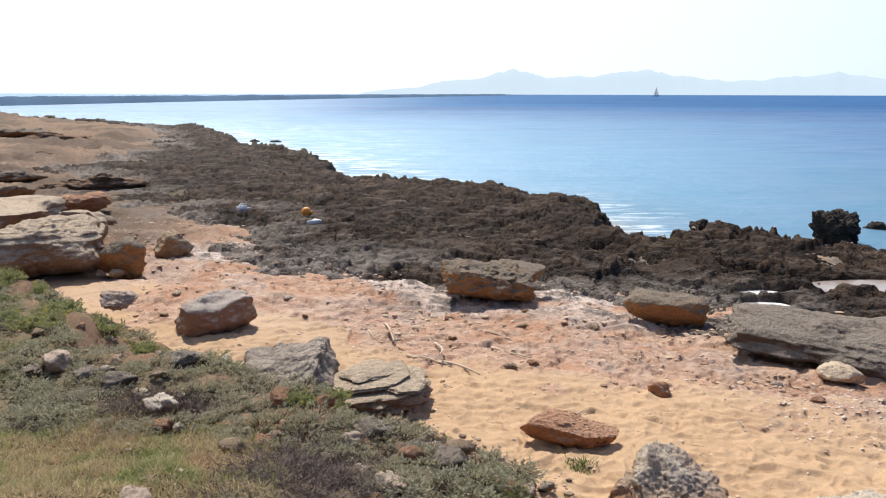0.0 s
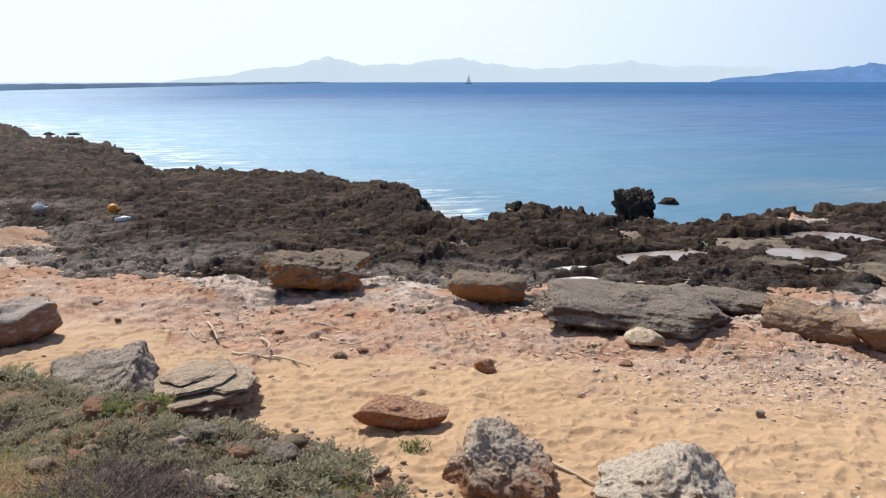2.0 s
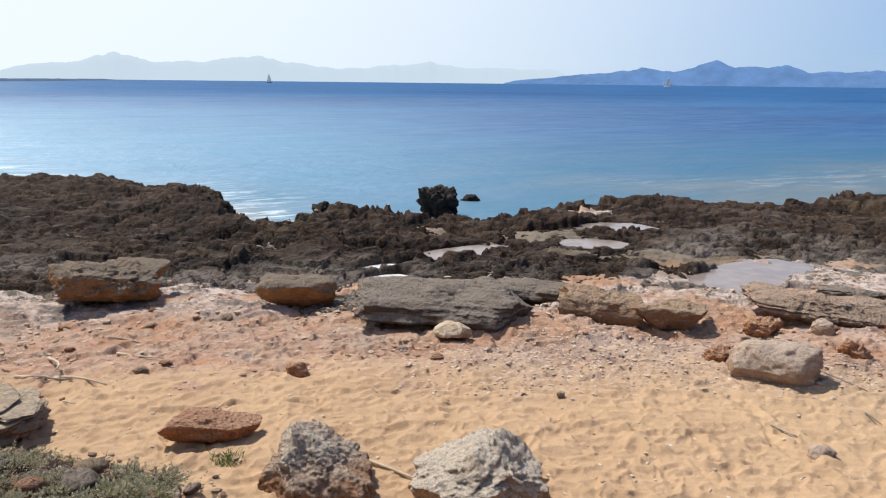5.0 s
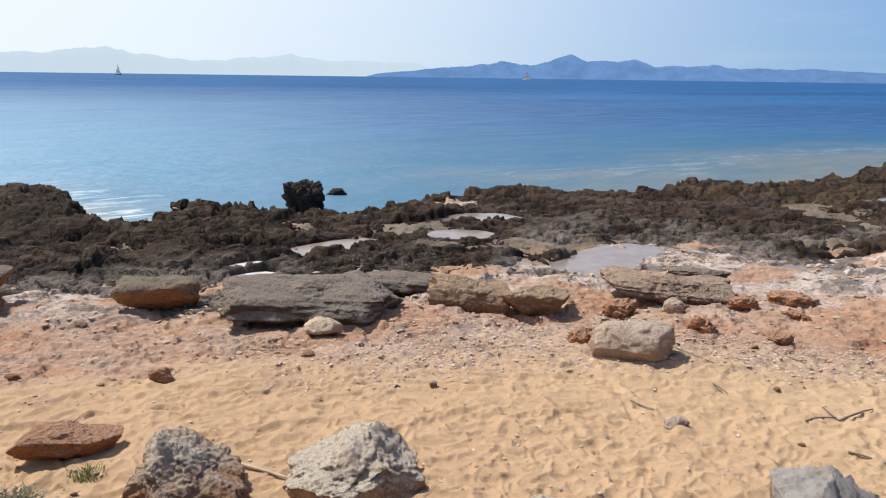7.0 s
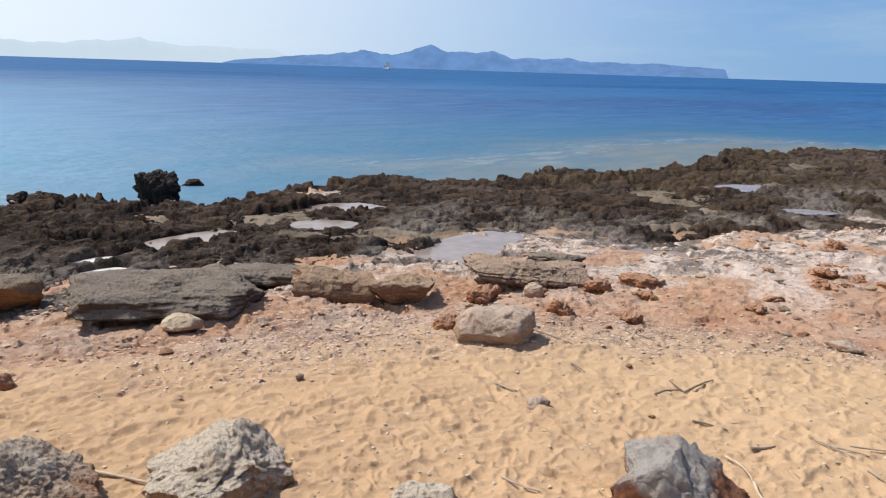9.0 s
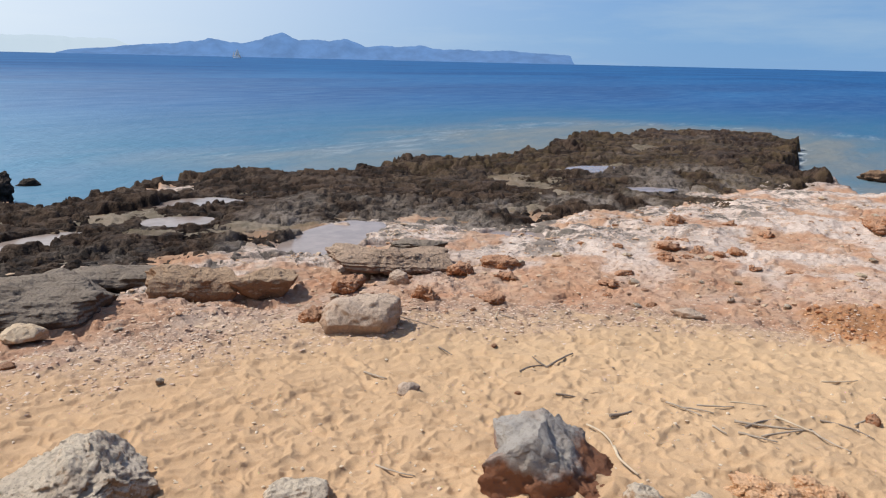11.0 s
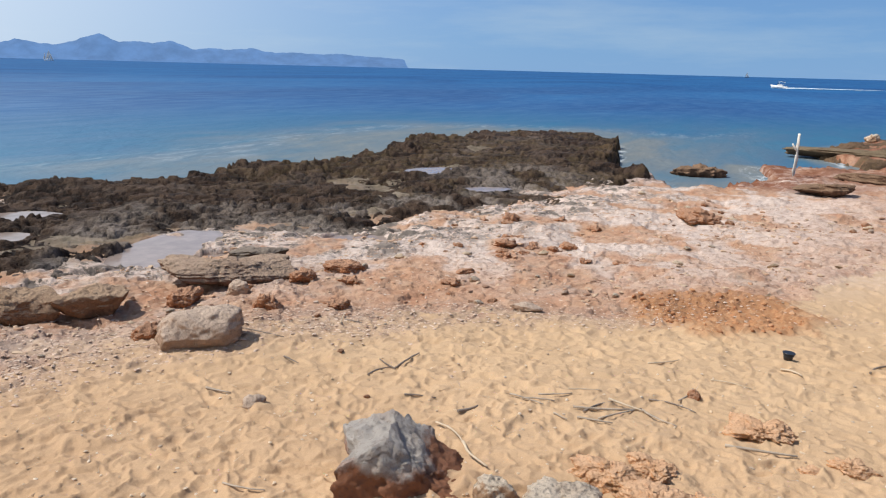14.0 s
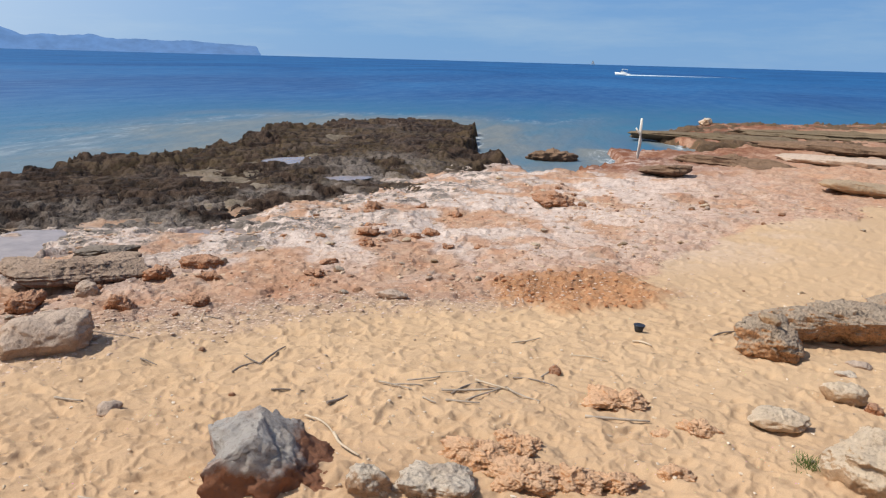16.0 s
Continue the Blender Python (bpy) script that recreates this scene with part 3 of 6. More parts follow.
GROUND, REEF_ROCK, TURF, SEA = ground_material(), reef_material(), bank_material(), sea_material()
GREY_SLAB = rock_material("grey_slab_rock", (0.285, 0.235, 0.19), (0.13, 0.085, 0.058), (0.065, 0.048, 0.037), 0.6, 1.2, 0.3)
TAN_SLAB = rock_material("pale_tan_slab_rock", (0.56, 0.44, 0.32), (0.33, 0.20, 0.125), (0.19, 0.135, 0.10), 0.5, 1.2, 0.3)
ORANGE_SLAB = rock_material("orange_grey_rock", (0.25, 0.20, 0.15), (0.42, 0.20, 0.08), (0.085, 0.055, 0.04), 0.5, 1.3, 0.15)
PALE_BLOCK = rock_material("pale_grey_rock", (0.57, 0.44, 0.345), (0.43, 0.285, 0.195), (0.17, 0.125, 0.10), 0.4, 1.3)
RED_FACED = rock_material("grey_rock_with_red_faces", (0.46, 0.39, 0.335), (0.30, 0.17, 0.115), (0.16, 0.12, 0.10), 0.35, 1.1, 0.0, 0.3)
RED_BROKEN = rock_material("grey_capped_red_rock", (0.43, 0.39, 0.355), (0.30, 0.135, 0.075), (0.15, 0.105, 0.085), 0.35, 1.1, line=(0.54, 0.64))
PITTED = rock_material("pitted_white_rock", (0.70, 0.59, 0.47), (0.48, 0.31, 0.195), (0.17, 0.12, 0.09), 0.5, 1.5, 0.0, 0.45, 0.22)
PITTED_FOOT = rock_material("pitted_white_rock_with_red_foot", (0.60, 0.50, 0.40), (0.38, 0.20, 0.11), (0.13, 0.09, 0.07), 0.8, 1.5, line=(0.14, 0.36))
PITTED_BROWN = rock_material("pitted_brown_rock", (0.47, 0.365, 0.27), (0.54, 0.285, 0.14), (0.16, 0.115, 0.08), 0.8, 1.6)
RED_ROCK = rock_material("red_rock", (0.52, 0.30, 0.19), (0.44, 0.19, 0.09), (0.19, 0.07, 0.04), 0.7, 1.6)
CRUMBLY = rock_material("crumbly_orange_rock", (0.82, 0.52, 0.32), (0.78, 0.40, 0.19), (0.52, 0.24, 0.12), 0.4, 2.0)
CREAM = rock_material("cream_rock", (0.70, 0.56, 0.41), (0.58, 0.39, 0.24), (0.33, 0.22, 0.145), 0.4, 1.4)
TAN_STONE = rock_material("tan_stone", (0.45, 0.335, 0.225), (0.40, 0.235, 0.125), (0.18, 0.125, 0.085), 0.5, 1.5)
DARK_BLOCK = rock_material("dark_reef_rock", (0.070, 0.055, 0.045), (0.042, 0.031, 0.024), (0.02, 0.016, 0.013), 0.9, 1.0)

# ---- ground, reef, bank, sea ----
fine_az = np.arange(-33, 114, 0.12)
round_az = np.concatenate([fine_az, np.arange(115, 326, 1.5)])


def distances(lowest, highest, step):
    """Distances that look evenly spaced from eye height, between two angles below the horizon."""
    return 3.05 / np.tan(np.radians(np.arange(lowest, highest, -step)))


ground_r = np.concatenate([[-0.02], np.arange(0.3, 4.15, 0.12), distances(36, 20, 0.075), distances(20, 4, 0.05), distances(4, 1.2, 0.06), [180, 240, 330, 440, 560]])
surface("ground", ground_level, round_az, ground_r, lambda x, y, z: z > -1.4, GROUND,
        "ochre trodden sand running into pink salt-crusted rock flat", "ground", True)
reef_r = np.concatenate([distances(19, 3, 0.03), distances(3, 1.1, 0.02)])
surface("rock_shelf", reef_level, np.arange(-33, 114, 0.13), reef_r, lambda x, y, z: (z > -0.25) & (z > base_level(x, y) - 0.42), REEF_ROCK,
        "jagged dark brown weathered limestone shelf along the water", "rock shelf")
bank_az = np.concatenate([np.arange(-40, 32, 0.14), np.arange(32, 318, 1.5)])
surface("bank", bank_level, bank_az, np.concatenate([[-0.02], np.arange(0.3, 2.7, 0.1), distances(48, 3, 0.16), [70]]), lambda x, y, z: z > base_level(x, y) - 0.3, TURF,
        "low stony bank with dry turf above the sand", "bank", True)
sea_r = np.concatenate([[0.5, 8], distances(15, 2, 0.10), distances(2, 0.06, 0.06), [3600, 4300, 4900]])
sea_az = np.concatenate([np.arange(-33, 114, 0.35), np.arange(116, 326, 3.0)])
surface("sea", sea_level, sea_az, sea_r, lambda x, y, z: z > -9, SEA, "calm blue sea, pale and turquoise near the rocks", "sea", True)

# ---- rocks ----
def value3(p, seed=0):
    f = np.floor(p)
    i = f.astype(np.int64)
    u = p - f
    u = u * u * (3 - 2 * u)
    total = np.zeros(len(p))
    for dx in (0, 1):
        for dy in (0, 1):
            for dz in (0, 1):
                w = (u[:, 0] if dx else 1 - u[:, 0]) * (u[:, 1] if dy else 1 - u[:, 1]) * (u[:, 2] if dz else 1 - u[:, 2])
                total += w * lattice(i[:, 0] + dx + 57 * (i[:, 2] + dz), i[:, 1] + dy + 131 * (i[:, 2] + dz), seed)
    return total


def fbm3(p, size, octaves=4, seed=0, gain=0.5):
    total, amp, q = np.zeros(len(p)), 1.0, p / size
    for k in range(octaves):
        total += amp * (2 * value3(q + 11.3 * k, seed + k) - 1)
        amp, q = amp * gain, q * 2.07
    return total


def cells3(p, size, seed=0):
    q = p / size
    f = np.floor(q).astype(np.int64)
    best, chance = np.full(len(p), 9.0), np.zeros(len(p))
    for dx in (-1, 0, 1):
        for dy in (-1, 0, 1):
            for dz in (-1, 0, 1):
                c = f + (dx, dy, dz)
                key = c[:, 1] + 131 * c[:, 2]
                j = np.stack([lattice(c[:, 0], key, seed + k) for k in range(3)], -1)
                d = np.linalg.norm(c + j - q, axis=1)
                chance = np.where(d < best, j[:, 0], chance)
                best = np.minimum(best, d)
    return best, chance


BALLS = {}


def ball(detail):
    if detail not in BALLS:
        bm = bmesh.new()
        bmesh.ops.create_icosphere(bm, subdivisions=detail, radius=1)
        BALLS[detail] = (np.array([v.co[:] for v in bm.verts]), [[v.index for v in f.verts] for f in bm.faces])
        bm.free()
    return BALLS[detail]


def rock_mesh(name, w, d, h, material, seed, box=3.0, rough=0.05, pits=0.0, layers=0.0, undercut=0.0, lean=0.0, peak=0.0, cuts=5, grain=0.64, back=0.0, crumble=0.03, planes=(), detail=5):
    """A weathered stone that fills about w x d x h metres, its foot at z = 0. layers: split strata; undercut: hollowed foot."""
    v, faces = ball(detail)
    v = v / (np.abs(v) ** box).sum(1, keepdims=True) ** (1 / box)
    rng = np.random.RandomState(seed)
    v = v * (1 + 0.16 * fbm3(v + seed * 3.1, 0.9, 3, seed))[:, None]
    for *way, reach in planes:
        n = np.array(way) / np.linalg.norm(way)
        v = v - np.maximum(v @ n - reach, 0)[:, None] * n
    for _ in range(cuts):
        n = rng.normal(size=3) * (1, 1, 0.7)
        n /= np.linalg.norm(n)
        over = v @ n - rng.uniform(0.62, 0.9)
        v = v - np.maximum(over, 0)[:, None] * n * 0.85
    lo, hi = v.min(0), v.max(0)
    v = (v - lo) / (hi - lo)
    p = (v - (0.5, 0.5, 0)) * (w, d, h)
    t = v[:, 2]
    shrink = 1 - undercut * np.clip(1 - t / 0.5, 0, 1) ** 1.3 - peak * t ** 1.2
    p[:, 0] = p[:, 0] * (shrink * 0.35 + 0.65 if undercut else shrink) + lean * h * t
    p[:, 1] = p[:, 1] * shrink + back * h * t
    size = (w * d * h) ** (1 / 3)
    out = p - (0, 0, h * 0.45)
    out /= np.linalg.norm(out, axis=1, keepdims=True) + 1e-6
    move = rough * size * fbm3(p + seed, 0.45 * size, 6, seed + 5, grain)
    if pits:
        move = move - pits * size * (smooth(0.45, 0.1, cells3(p, 0.15 * size, seed + 9)[0]) + 0.8 * smooth(0.5, 0.15, cells3(p, 0.065 * size, seed + 11)[0]))
        move = move + 0.25 * pits * size * (1 - 2 * np.abs(fbm3(p, 0.10 * size, 3, seed + 13)))
    if crumble:
        q = p + 0.05 * size * np.stack([fbm3(p, 0.25 * size, 3, seed + k) for k in (21, 25, 29)], -1)
        move = move + crumble * size * ((cells3(q, 0.38 * size, seed + 31)[1] - 0.5) * 1.4 + (cells3(q, 0.15 * size, seed + 37)[1] - 0.5))
    p = p + out * move[:, None]
    if layers:
        tilt = p[:, 2] + 0.06 * h * fbm3(p, 0.8 * w, 2, seed + 15) + 0.12 * p[:, 0] * h / w
        band = value2(tilt / (0.17 * h), np.full(len(p), seed * 1.7), 3)
        split = smooth(0.35, 0.5, band) - 0.5
        p[:, 0] += np.sign(p[:, 0]) * layers * 0.10 * size * split * smooth(0.2, 0.5, np.abs(v[:, 0] - 0.5))
        p[:, 1] += np.sign(p[:, 1]) * layers * 0.16 * size * split * smooth(0.1, 0.4, np.abs(v[:, 1] - 0.5))
    p[:, 2] = np.maximum(p[:, 2], -0.08 * h)
    me = bpy.data.meshes.new(name)
    me.from_pydata(p.tolist(), [], faces)
    me.polygons.foreach_set("use_smooth", np.ones(len(faces), bool))
    me.materials.append(material)
    me.update()
    return me


def at_grounds(x, y):
    a, b = np.asarray(x, float), np.asarray(y, float)
    return np.maximum(np.maximum(ground_level(a, b), bank_level(a, b)), reef_level(a, b))


GRID_X, GRID_Y = np.arange(-9, 19, 0.05), np.arange(-7, 19, 0.05)
GRID_Z = at_grounds(*np.meshgrid(GRID_X, GRID_Y))


def at_ground(x, y):
    i, j = (x + 9) / 0.05, (y + 7) / 0.05
    if 0 <= i < len(GRID_X) - 1 and 0 <= j < len(GRID_Y) - 1:
        a, b = int(i), int(j)
        u, v = i - a, j - b
        return float((GRID_Z[b, a] * (1 - u) + GRID_Z[b, a + 1] * u) * (1 - v) + (GRID_Z[b + 1, a] * (1 - u) + GRID_Z[b + 1, a + 1] * u) * v)
    return float(at_grounds([x], [y])[0])


def rock(name, label, x, y, z, w, d, h, material, seed, turn=0.0, tilt=0.0, roll=0.0, group="", **shape):
    """A rock whose long side faces the eye, turned by turn degrees more."""
    if x < 33:
        low = sorted(at_ground(x + 0.3 * d * i, y + 0.3 * d * j) for i in (-1, 0, 1) for j in (-1, 0, 1))[2] - 0.02
        if 0 < z - low < 0.5 and name != "stone":
            z, h = low, h + z - low
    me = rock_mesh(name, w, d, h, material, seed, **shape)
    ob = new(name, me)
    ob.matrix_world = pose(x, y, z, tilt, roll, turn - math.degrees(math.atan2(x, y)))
    return tagged(ob, label, "rock", group)


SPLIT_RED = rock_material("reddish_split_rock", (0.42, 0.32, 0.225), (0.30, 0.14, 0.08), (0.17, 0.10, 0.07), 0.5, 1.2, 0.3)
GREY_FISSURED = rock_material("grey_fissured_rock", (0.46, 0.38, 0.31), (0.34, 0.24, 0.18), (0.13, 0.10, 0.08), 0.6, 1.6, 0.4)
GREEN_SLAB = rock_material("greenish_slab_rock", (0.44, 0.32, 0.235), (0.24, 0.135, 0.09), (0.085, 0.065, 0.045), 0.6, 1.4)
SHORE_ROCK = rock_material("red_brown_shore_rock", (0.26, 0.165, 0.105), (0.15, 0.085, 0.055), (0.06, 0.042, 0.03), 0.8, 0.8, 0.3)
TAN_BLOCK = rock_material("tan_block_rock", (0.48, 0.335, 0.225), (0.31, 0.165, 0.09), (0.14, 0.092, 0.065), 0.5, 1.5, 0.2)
S = "slabs along the edge of the shelf"
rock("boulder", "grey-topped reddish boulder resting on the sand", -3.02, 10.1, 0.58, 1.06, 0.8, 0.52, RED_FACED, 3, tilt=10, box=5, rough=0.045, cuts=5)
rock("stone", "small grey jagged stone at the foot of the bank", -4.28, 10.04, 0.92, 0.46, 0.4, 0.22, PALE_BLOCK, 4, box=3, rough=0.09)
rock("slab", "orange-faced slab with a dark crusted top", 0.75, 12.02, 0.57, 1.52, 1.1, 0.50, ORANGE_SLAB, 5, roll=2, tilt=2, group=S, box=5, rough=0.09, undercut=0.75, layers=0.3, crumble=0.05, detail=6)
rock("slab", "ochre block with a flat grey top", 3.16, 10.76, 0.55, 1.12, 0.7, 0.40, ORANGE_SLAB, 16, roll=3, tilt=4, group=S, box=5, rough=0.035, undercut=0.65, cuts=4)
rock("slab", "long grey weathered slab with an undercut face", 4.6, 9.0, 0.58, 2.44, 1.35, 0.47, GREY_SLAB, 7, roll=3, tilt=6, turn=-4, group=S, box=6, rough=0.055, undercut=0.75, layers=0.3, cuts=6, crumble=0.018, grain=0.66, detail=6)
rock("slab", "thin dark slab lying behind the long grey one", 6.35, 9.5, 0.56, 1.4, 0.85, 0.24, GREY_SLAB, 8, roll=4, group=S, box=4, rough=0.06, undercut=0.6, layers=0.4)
rock("stone", "rounded tan stone in front of the long slab", 4.34, 8.14, 0.62, 0.46, 0.36, 0.2, CREAM, 9, box=2.6, rough=0.03)
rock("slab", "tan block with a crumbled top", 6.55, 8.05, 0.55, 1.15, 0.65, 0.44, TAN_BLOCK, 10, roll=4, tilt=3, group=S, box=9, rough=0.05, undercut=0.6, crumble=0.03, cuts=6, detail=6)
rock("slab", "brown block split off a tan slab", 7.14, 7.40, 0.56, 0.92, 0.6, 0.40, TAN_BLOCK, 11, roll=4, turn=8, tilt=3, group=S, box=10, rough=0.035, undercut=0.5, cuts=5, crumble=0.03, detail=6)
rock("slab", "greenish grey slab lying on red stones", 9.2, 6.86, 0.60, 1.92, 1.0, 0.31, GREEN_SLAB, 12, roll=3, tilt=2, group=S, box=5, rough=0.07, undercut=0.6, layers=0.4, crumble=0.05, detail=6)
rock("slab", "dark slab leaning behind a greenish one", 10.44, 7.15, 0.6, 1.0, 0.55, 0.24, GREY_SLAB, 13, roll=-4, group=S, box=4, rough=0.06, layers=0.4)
rock("stone", "grey-brown stone wedged under a slab", 8.63, 6.26, 0.58, 0.34, 0.3, 0.25, PALE_BLOCK, 14, rough=0.05, peak=0.3)
R = "red stones by the shelf"
rock("red_stone", "red crumbling stone beside the slabs", 8.07, 5.43, 0.58, 0.42, 0.36, 0.31, RED_ROCK, 15, group=R, crumble=0.08, rough=0.11, peak=0.3)
rock("red_stone", "red crumbling stone beside the slabs", 8.0, 6.65, 0.57, 0.44, 0.34, 0.24, RED_ROCK, 17, group=R, crumble=0.08, rough=0.11)
rock("red_stone", "red crumbling stone beside the slabs", 6.63, 6.05, 0.62, 0.34, 0.26, 0.2, RED_ROCK, 18, group=R, crumble=0.08, rough=0.11)
rock("red_stone", "red crumbling stone beside the slabs", 9.68, 5.87, 0.56, 0.44, 0.34, 0.21, RED_ROCK, 19, group=R, crumble=0.08, rough=0.11)
rock("red_stone", "dark red flat stone with a hollow face", 10.45, 5.58, 0.55, 0.72, 0.45, 0.22, RED_ROCK, 20, group=R, crumble=0.08, rough=0.11, undercut=0.5)
rock("red_stone", "small orange-red stone on gravel", 8.64, 4.76, 0.6, 0.33, 0.24, 0.13, RED_ROCK, 21, group=R, crumble=0.08, rough=0.11)
rock("boulder", "rounded pale grey-tan boulder on the sand", 6.72, 5.38, 0.64, 0.95, 0.68, 0.42, PALE_BLOCK, 22, roll=-4, box=3, rough=0.04, cuts=3)
rock("stone", "small grey stone half sunk in sand", 5.46, 3.83, 0.72, 0.27, 0.22, 0.13, PALE_BLOCK, 23, rough=0.04, peak=0.4, detail=4)
rock("red_slab", "long tilted red-brown slab lying on sand", 1.05, 6.21, 0.78, 0.80, 0.36, 0.22, RED_ROCK, 24, roll=8, turn=-10, box=5, rough=0.05, undercut=0.6, planes=((0.12, -0.1, 1, 0.5),), detail=6)
rock("red_stone", "small red-brown stone on sand", 2.2, 7.53, 0.70, 0.22, 0.18, 0.15, RED_ROCK, 25, rough=0.09, detail=4)
C_slab = rock("slab", "pale layered slab, split into thin plates", -0.60, 7.05, 0.78, 1.0, 0.8, 0.22, SPLIT_RED, 26, roll=-3, turn=-8, tilt=5, box=6, rough=0.05, layers=0.3, cuts=2, detail=6)
for k, (px_, py_, pz_, w, d, h, roll) in enumerate(((-0.01, 0.03, 0.16, 0.94, 0.76, 0.11, 1), (-0.07, 0.07, 0.25, 0.76, 0.60, 0.07, -2), (0.22, -0.05, 0.245, 0.44, 0.46, 0.06, 3), (-0.12, 0.12, 0.305, 0.50, 0.42, 0.045, -1))):
    plate_ob = new("plate", rock_mesh("plate", w, d, h, TAN_SLAB, 260 + k, box=5, rough=0.05, layers=0.3, cuts=6, detail=5))
    plate_ob.parent = C_slab
    plate_ob.matrix_local = pose(px_, py_, pz_, 0, roll, 12 * k)
    tagged(plate_ob, "thin pale split plate")
rock("boulder", "grey fissured rock at the edge of the bank", -1.42, 7.15, 0.98, 0.82, 0.8, 0.32, GREY_FISSURED, 27, box=6, rough=0.05, layers=0.9, crumble=0.05, cuts=2, tilt=6, planes=((-0.35, -0.1, 0.92, 0.62),), detail=6)
rock("boulder", "white pitted boulder with a reddish foot", 1.60, 5.06, 0.76, 0.90, 0.78, 0.50, PITTED_FOOT, 28, box=5, rough=0.06, grain=0.64, pits=0.02, peak=0.2, cuts=4, crumble=0.05, planes=((-0.9, 0, 0.45, 0.62), (0.62, -0.1, 0.78, 0.42), (0, -0.75, 0.66, 0.55)), detail=6)
rock("boulder", "white pitted boulder, pointed on top", 2.58, 4.44, 0.76, 1.04, 0.84, 0.45, PITTED, 29, box=5, rough=0.06, grain=0.64, pits=0.02, peak=0.2, cuts=4, crumble=0.05, planes=((-0.58, -0.1, 0.8, 0.40), (0.85, 0, 0.52, 0.62), (-0.15, -0.55, 0.82, 0.42)), detail=6)
rock("stone", "pale pitted stone, its top alone in view", 3.45, 3.33, 0.75, 0.44, 0.36, 0.2, PITTED, 30, rough=0.06, pits=0.03)
rock("boulder", "grey-capped boulder with a broken red face", 4.67, 1.98, 0.44, 1.06, 0.80, 0.80, RED_BROKEN, 31, box=12, rough=0.045, grain=0.64, peak=0.05, cuts=0, crumble=0.05, planes=((0.66, -0.05, 0.75, 0.42), (-0.5, 0, 0.86, 0.95), (0, -0.97, 0.22, 0.72), (0.3, -0.75, 0.6, 0.68)), detail=6)
rock("stone", "pale grey stone leaning on a boulder", 4.58, 1.33, 0.8, 0.34, 0.28, 0.27, PITTED, 32, rough=0.06, pits=0.02, peak=0.3)
rock("stone", "rough brownish stone in the sand", 4.75, 0.92, 0.8, 0.58, 0.42, 0.18, PITTED, 33, rough=0.09, pits=0.03)
N_ = "low reddish stones in the sand"
LOW = [(5.30, 0.69, 0.62, 0.34, 0.17), (5.44, 0.40, 0.38, 0.28, 0.13), (5.02, 0.32, 0.66, 0.46, 0.17), (5.06, -0.02, 0.46, 0.36, 0.16), (5.10, -0.32, 0.44, 0.32, 0.13),
       (6.56, -0.36, 0.60, 0.40, 0.17), (6.21, -0.98, 0.40, 0.26, 0.13), (5.62, 0.52, 0.26, 0.2, 0.09), (6.05, -0.72, 0.22, 0.16, 0.09), (5.35, -0.75, 0.28, 0.2, 0.1)]
for k, (x, y, w, d, h) in enumerate(LOW):
    rock("red_stone", "low crumbling orange-red stone in sand", x, y, at_ground(x, y) - 0.03, w, d, 0.8 * h, CRUMBLY, 340 + k, turn=37 * k % 50 - 25, group=N_, box=2.6, rough=0.15, pits=0.012, crumble=0.08, peak=0.25, cuts=3,
         detail=6 if w > 0.35 else 5)
rock("stone", "flat pale pink stone with a dark rim", 6.46, -1.68, 0.77, 0.48, 0.34, 0.16, CREAM, 40, roll=-6, box=3.5, rough=0.04, undercut=0.5)
rock("stone", "rounded pale cream stone on sand", 7.38, -2.44, 0.70, 0.42, 0.34, 0.2, CREAM, 41, box=2.6, rough=0.03)
rock("ledge", "low pitted grey-pink ledge with an orange face", 8.7, -2.05, 0.60, 0.7, 0.75, 0.42, PITTED_BROWN, 42, crumble=0.06, box=4, rough=0.07, pits=0.03, undercut=0.5)
rock("ledge", "long pitted grey-pink ledge with an orange face", 9.6, -3.0, 0.55, 1.9, 1.0, 0.46, PITTED_BROWN, 43, crumble=0.05, turn=24, box=4, rough=0.06, pits=0.03, undercut=0.45, detail=6)
rock("ledge", "end of a pitted ledge sunk in sand", 10.9, -4.6, 0.5, 1.8, 1.2, 0.5, PITTED_BROWN, 44, turn=30, box=4, rough=0.06, pits=0.03, undercut=0.4)
rock("stone", "rounded tan stone lying on a ledge", 8.64, -2.0, 0.98, 0.23, 0.2, 0.13, TAN_STONE, 45, box=2.5, rough=0.03, detail=4)
rock("boulder", "large pale layered boulder with a tuft on it", 5.62, -2.2, 0.75, 0.95, 0.8, 0.40, CREAM, 46, box=3, rough=0.06, peak=0.3, layers=0.5, detail=6)
rock("stone", "flat grey stone on sand", 8.52, -2.91, 0.64, 0.26, 0.2, 0.07, PALE_BLOCK, 47, rough=0.05, detail=4)
rock("stone", "small reddish jagged stone", 7.1, -2.62, 0.72, 0.16, 0.12, 0.1, RED_ROCK, 48, rough=0.1, detail=4)
rock("boulder", "dark red broken rock on the flat", 17.9, 0.82, 0.42, 1.0, 0.8, 0.34, RED_ROCK, 49, roll=6, box=4, rough=0.16, undercut=0.5, crumble=0.08, layers=0.5)
rock("stone", "flat grey stone on the gravel", 9.72, 2.5, 0.6, 0.44, 0.26, 0.1, PALE_BLOCK, 50, rough=0.06, detail=4)
rock("slab", "brown overhanging slab at the water", 25.3, -2.22, 0.28, 1.7, 0.9, 0.44, SHORE_ROCK, 51, box=4, rough=0.08, undercut=0.6, layers=0.4)
rock("slab", "yellow-brown slab on the flat", 23.3, -7.3, 0.35, 2.3, 1.2, 0.36, TAN_STONE, 52, roll=3, box=4, rough=0.05, undercut=0.6)
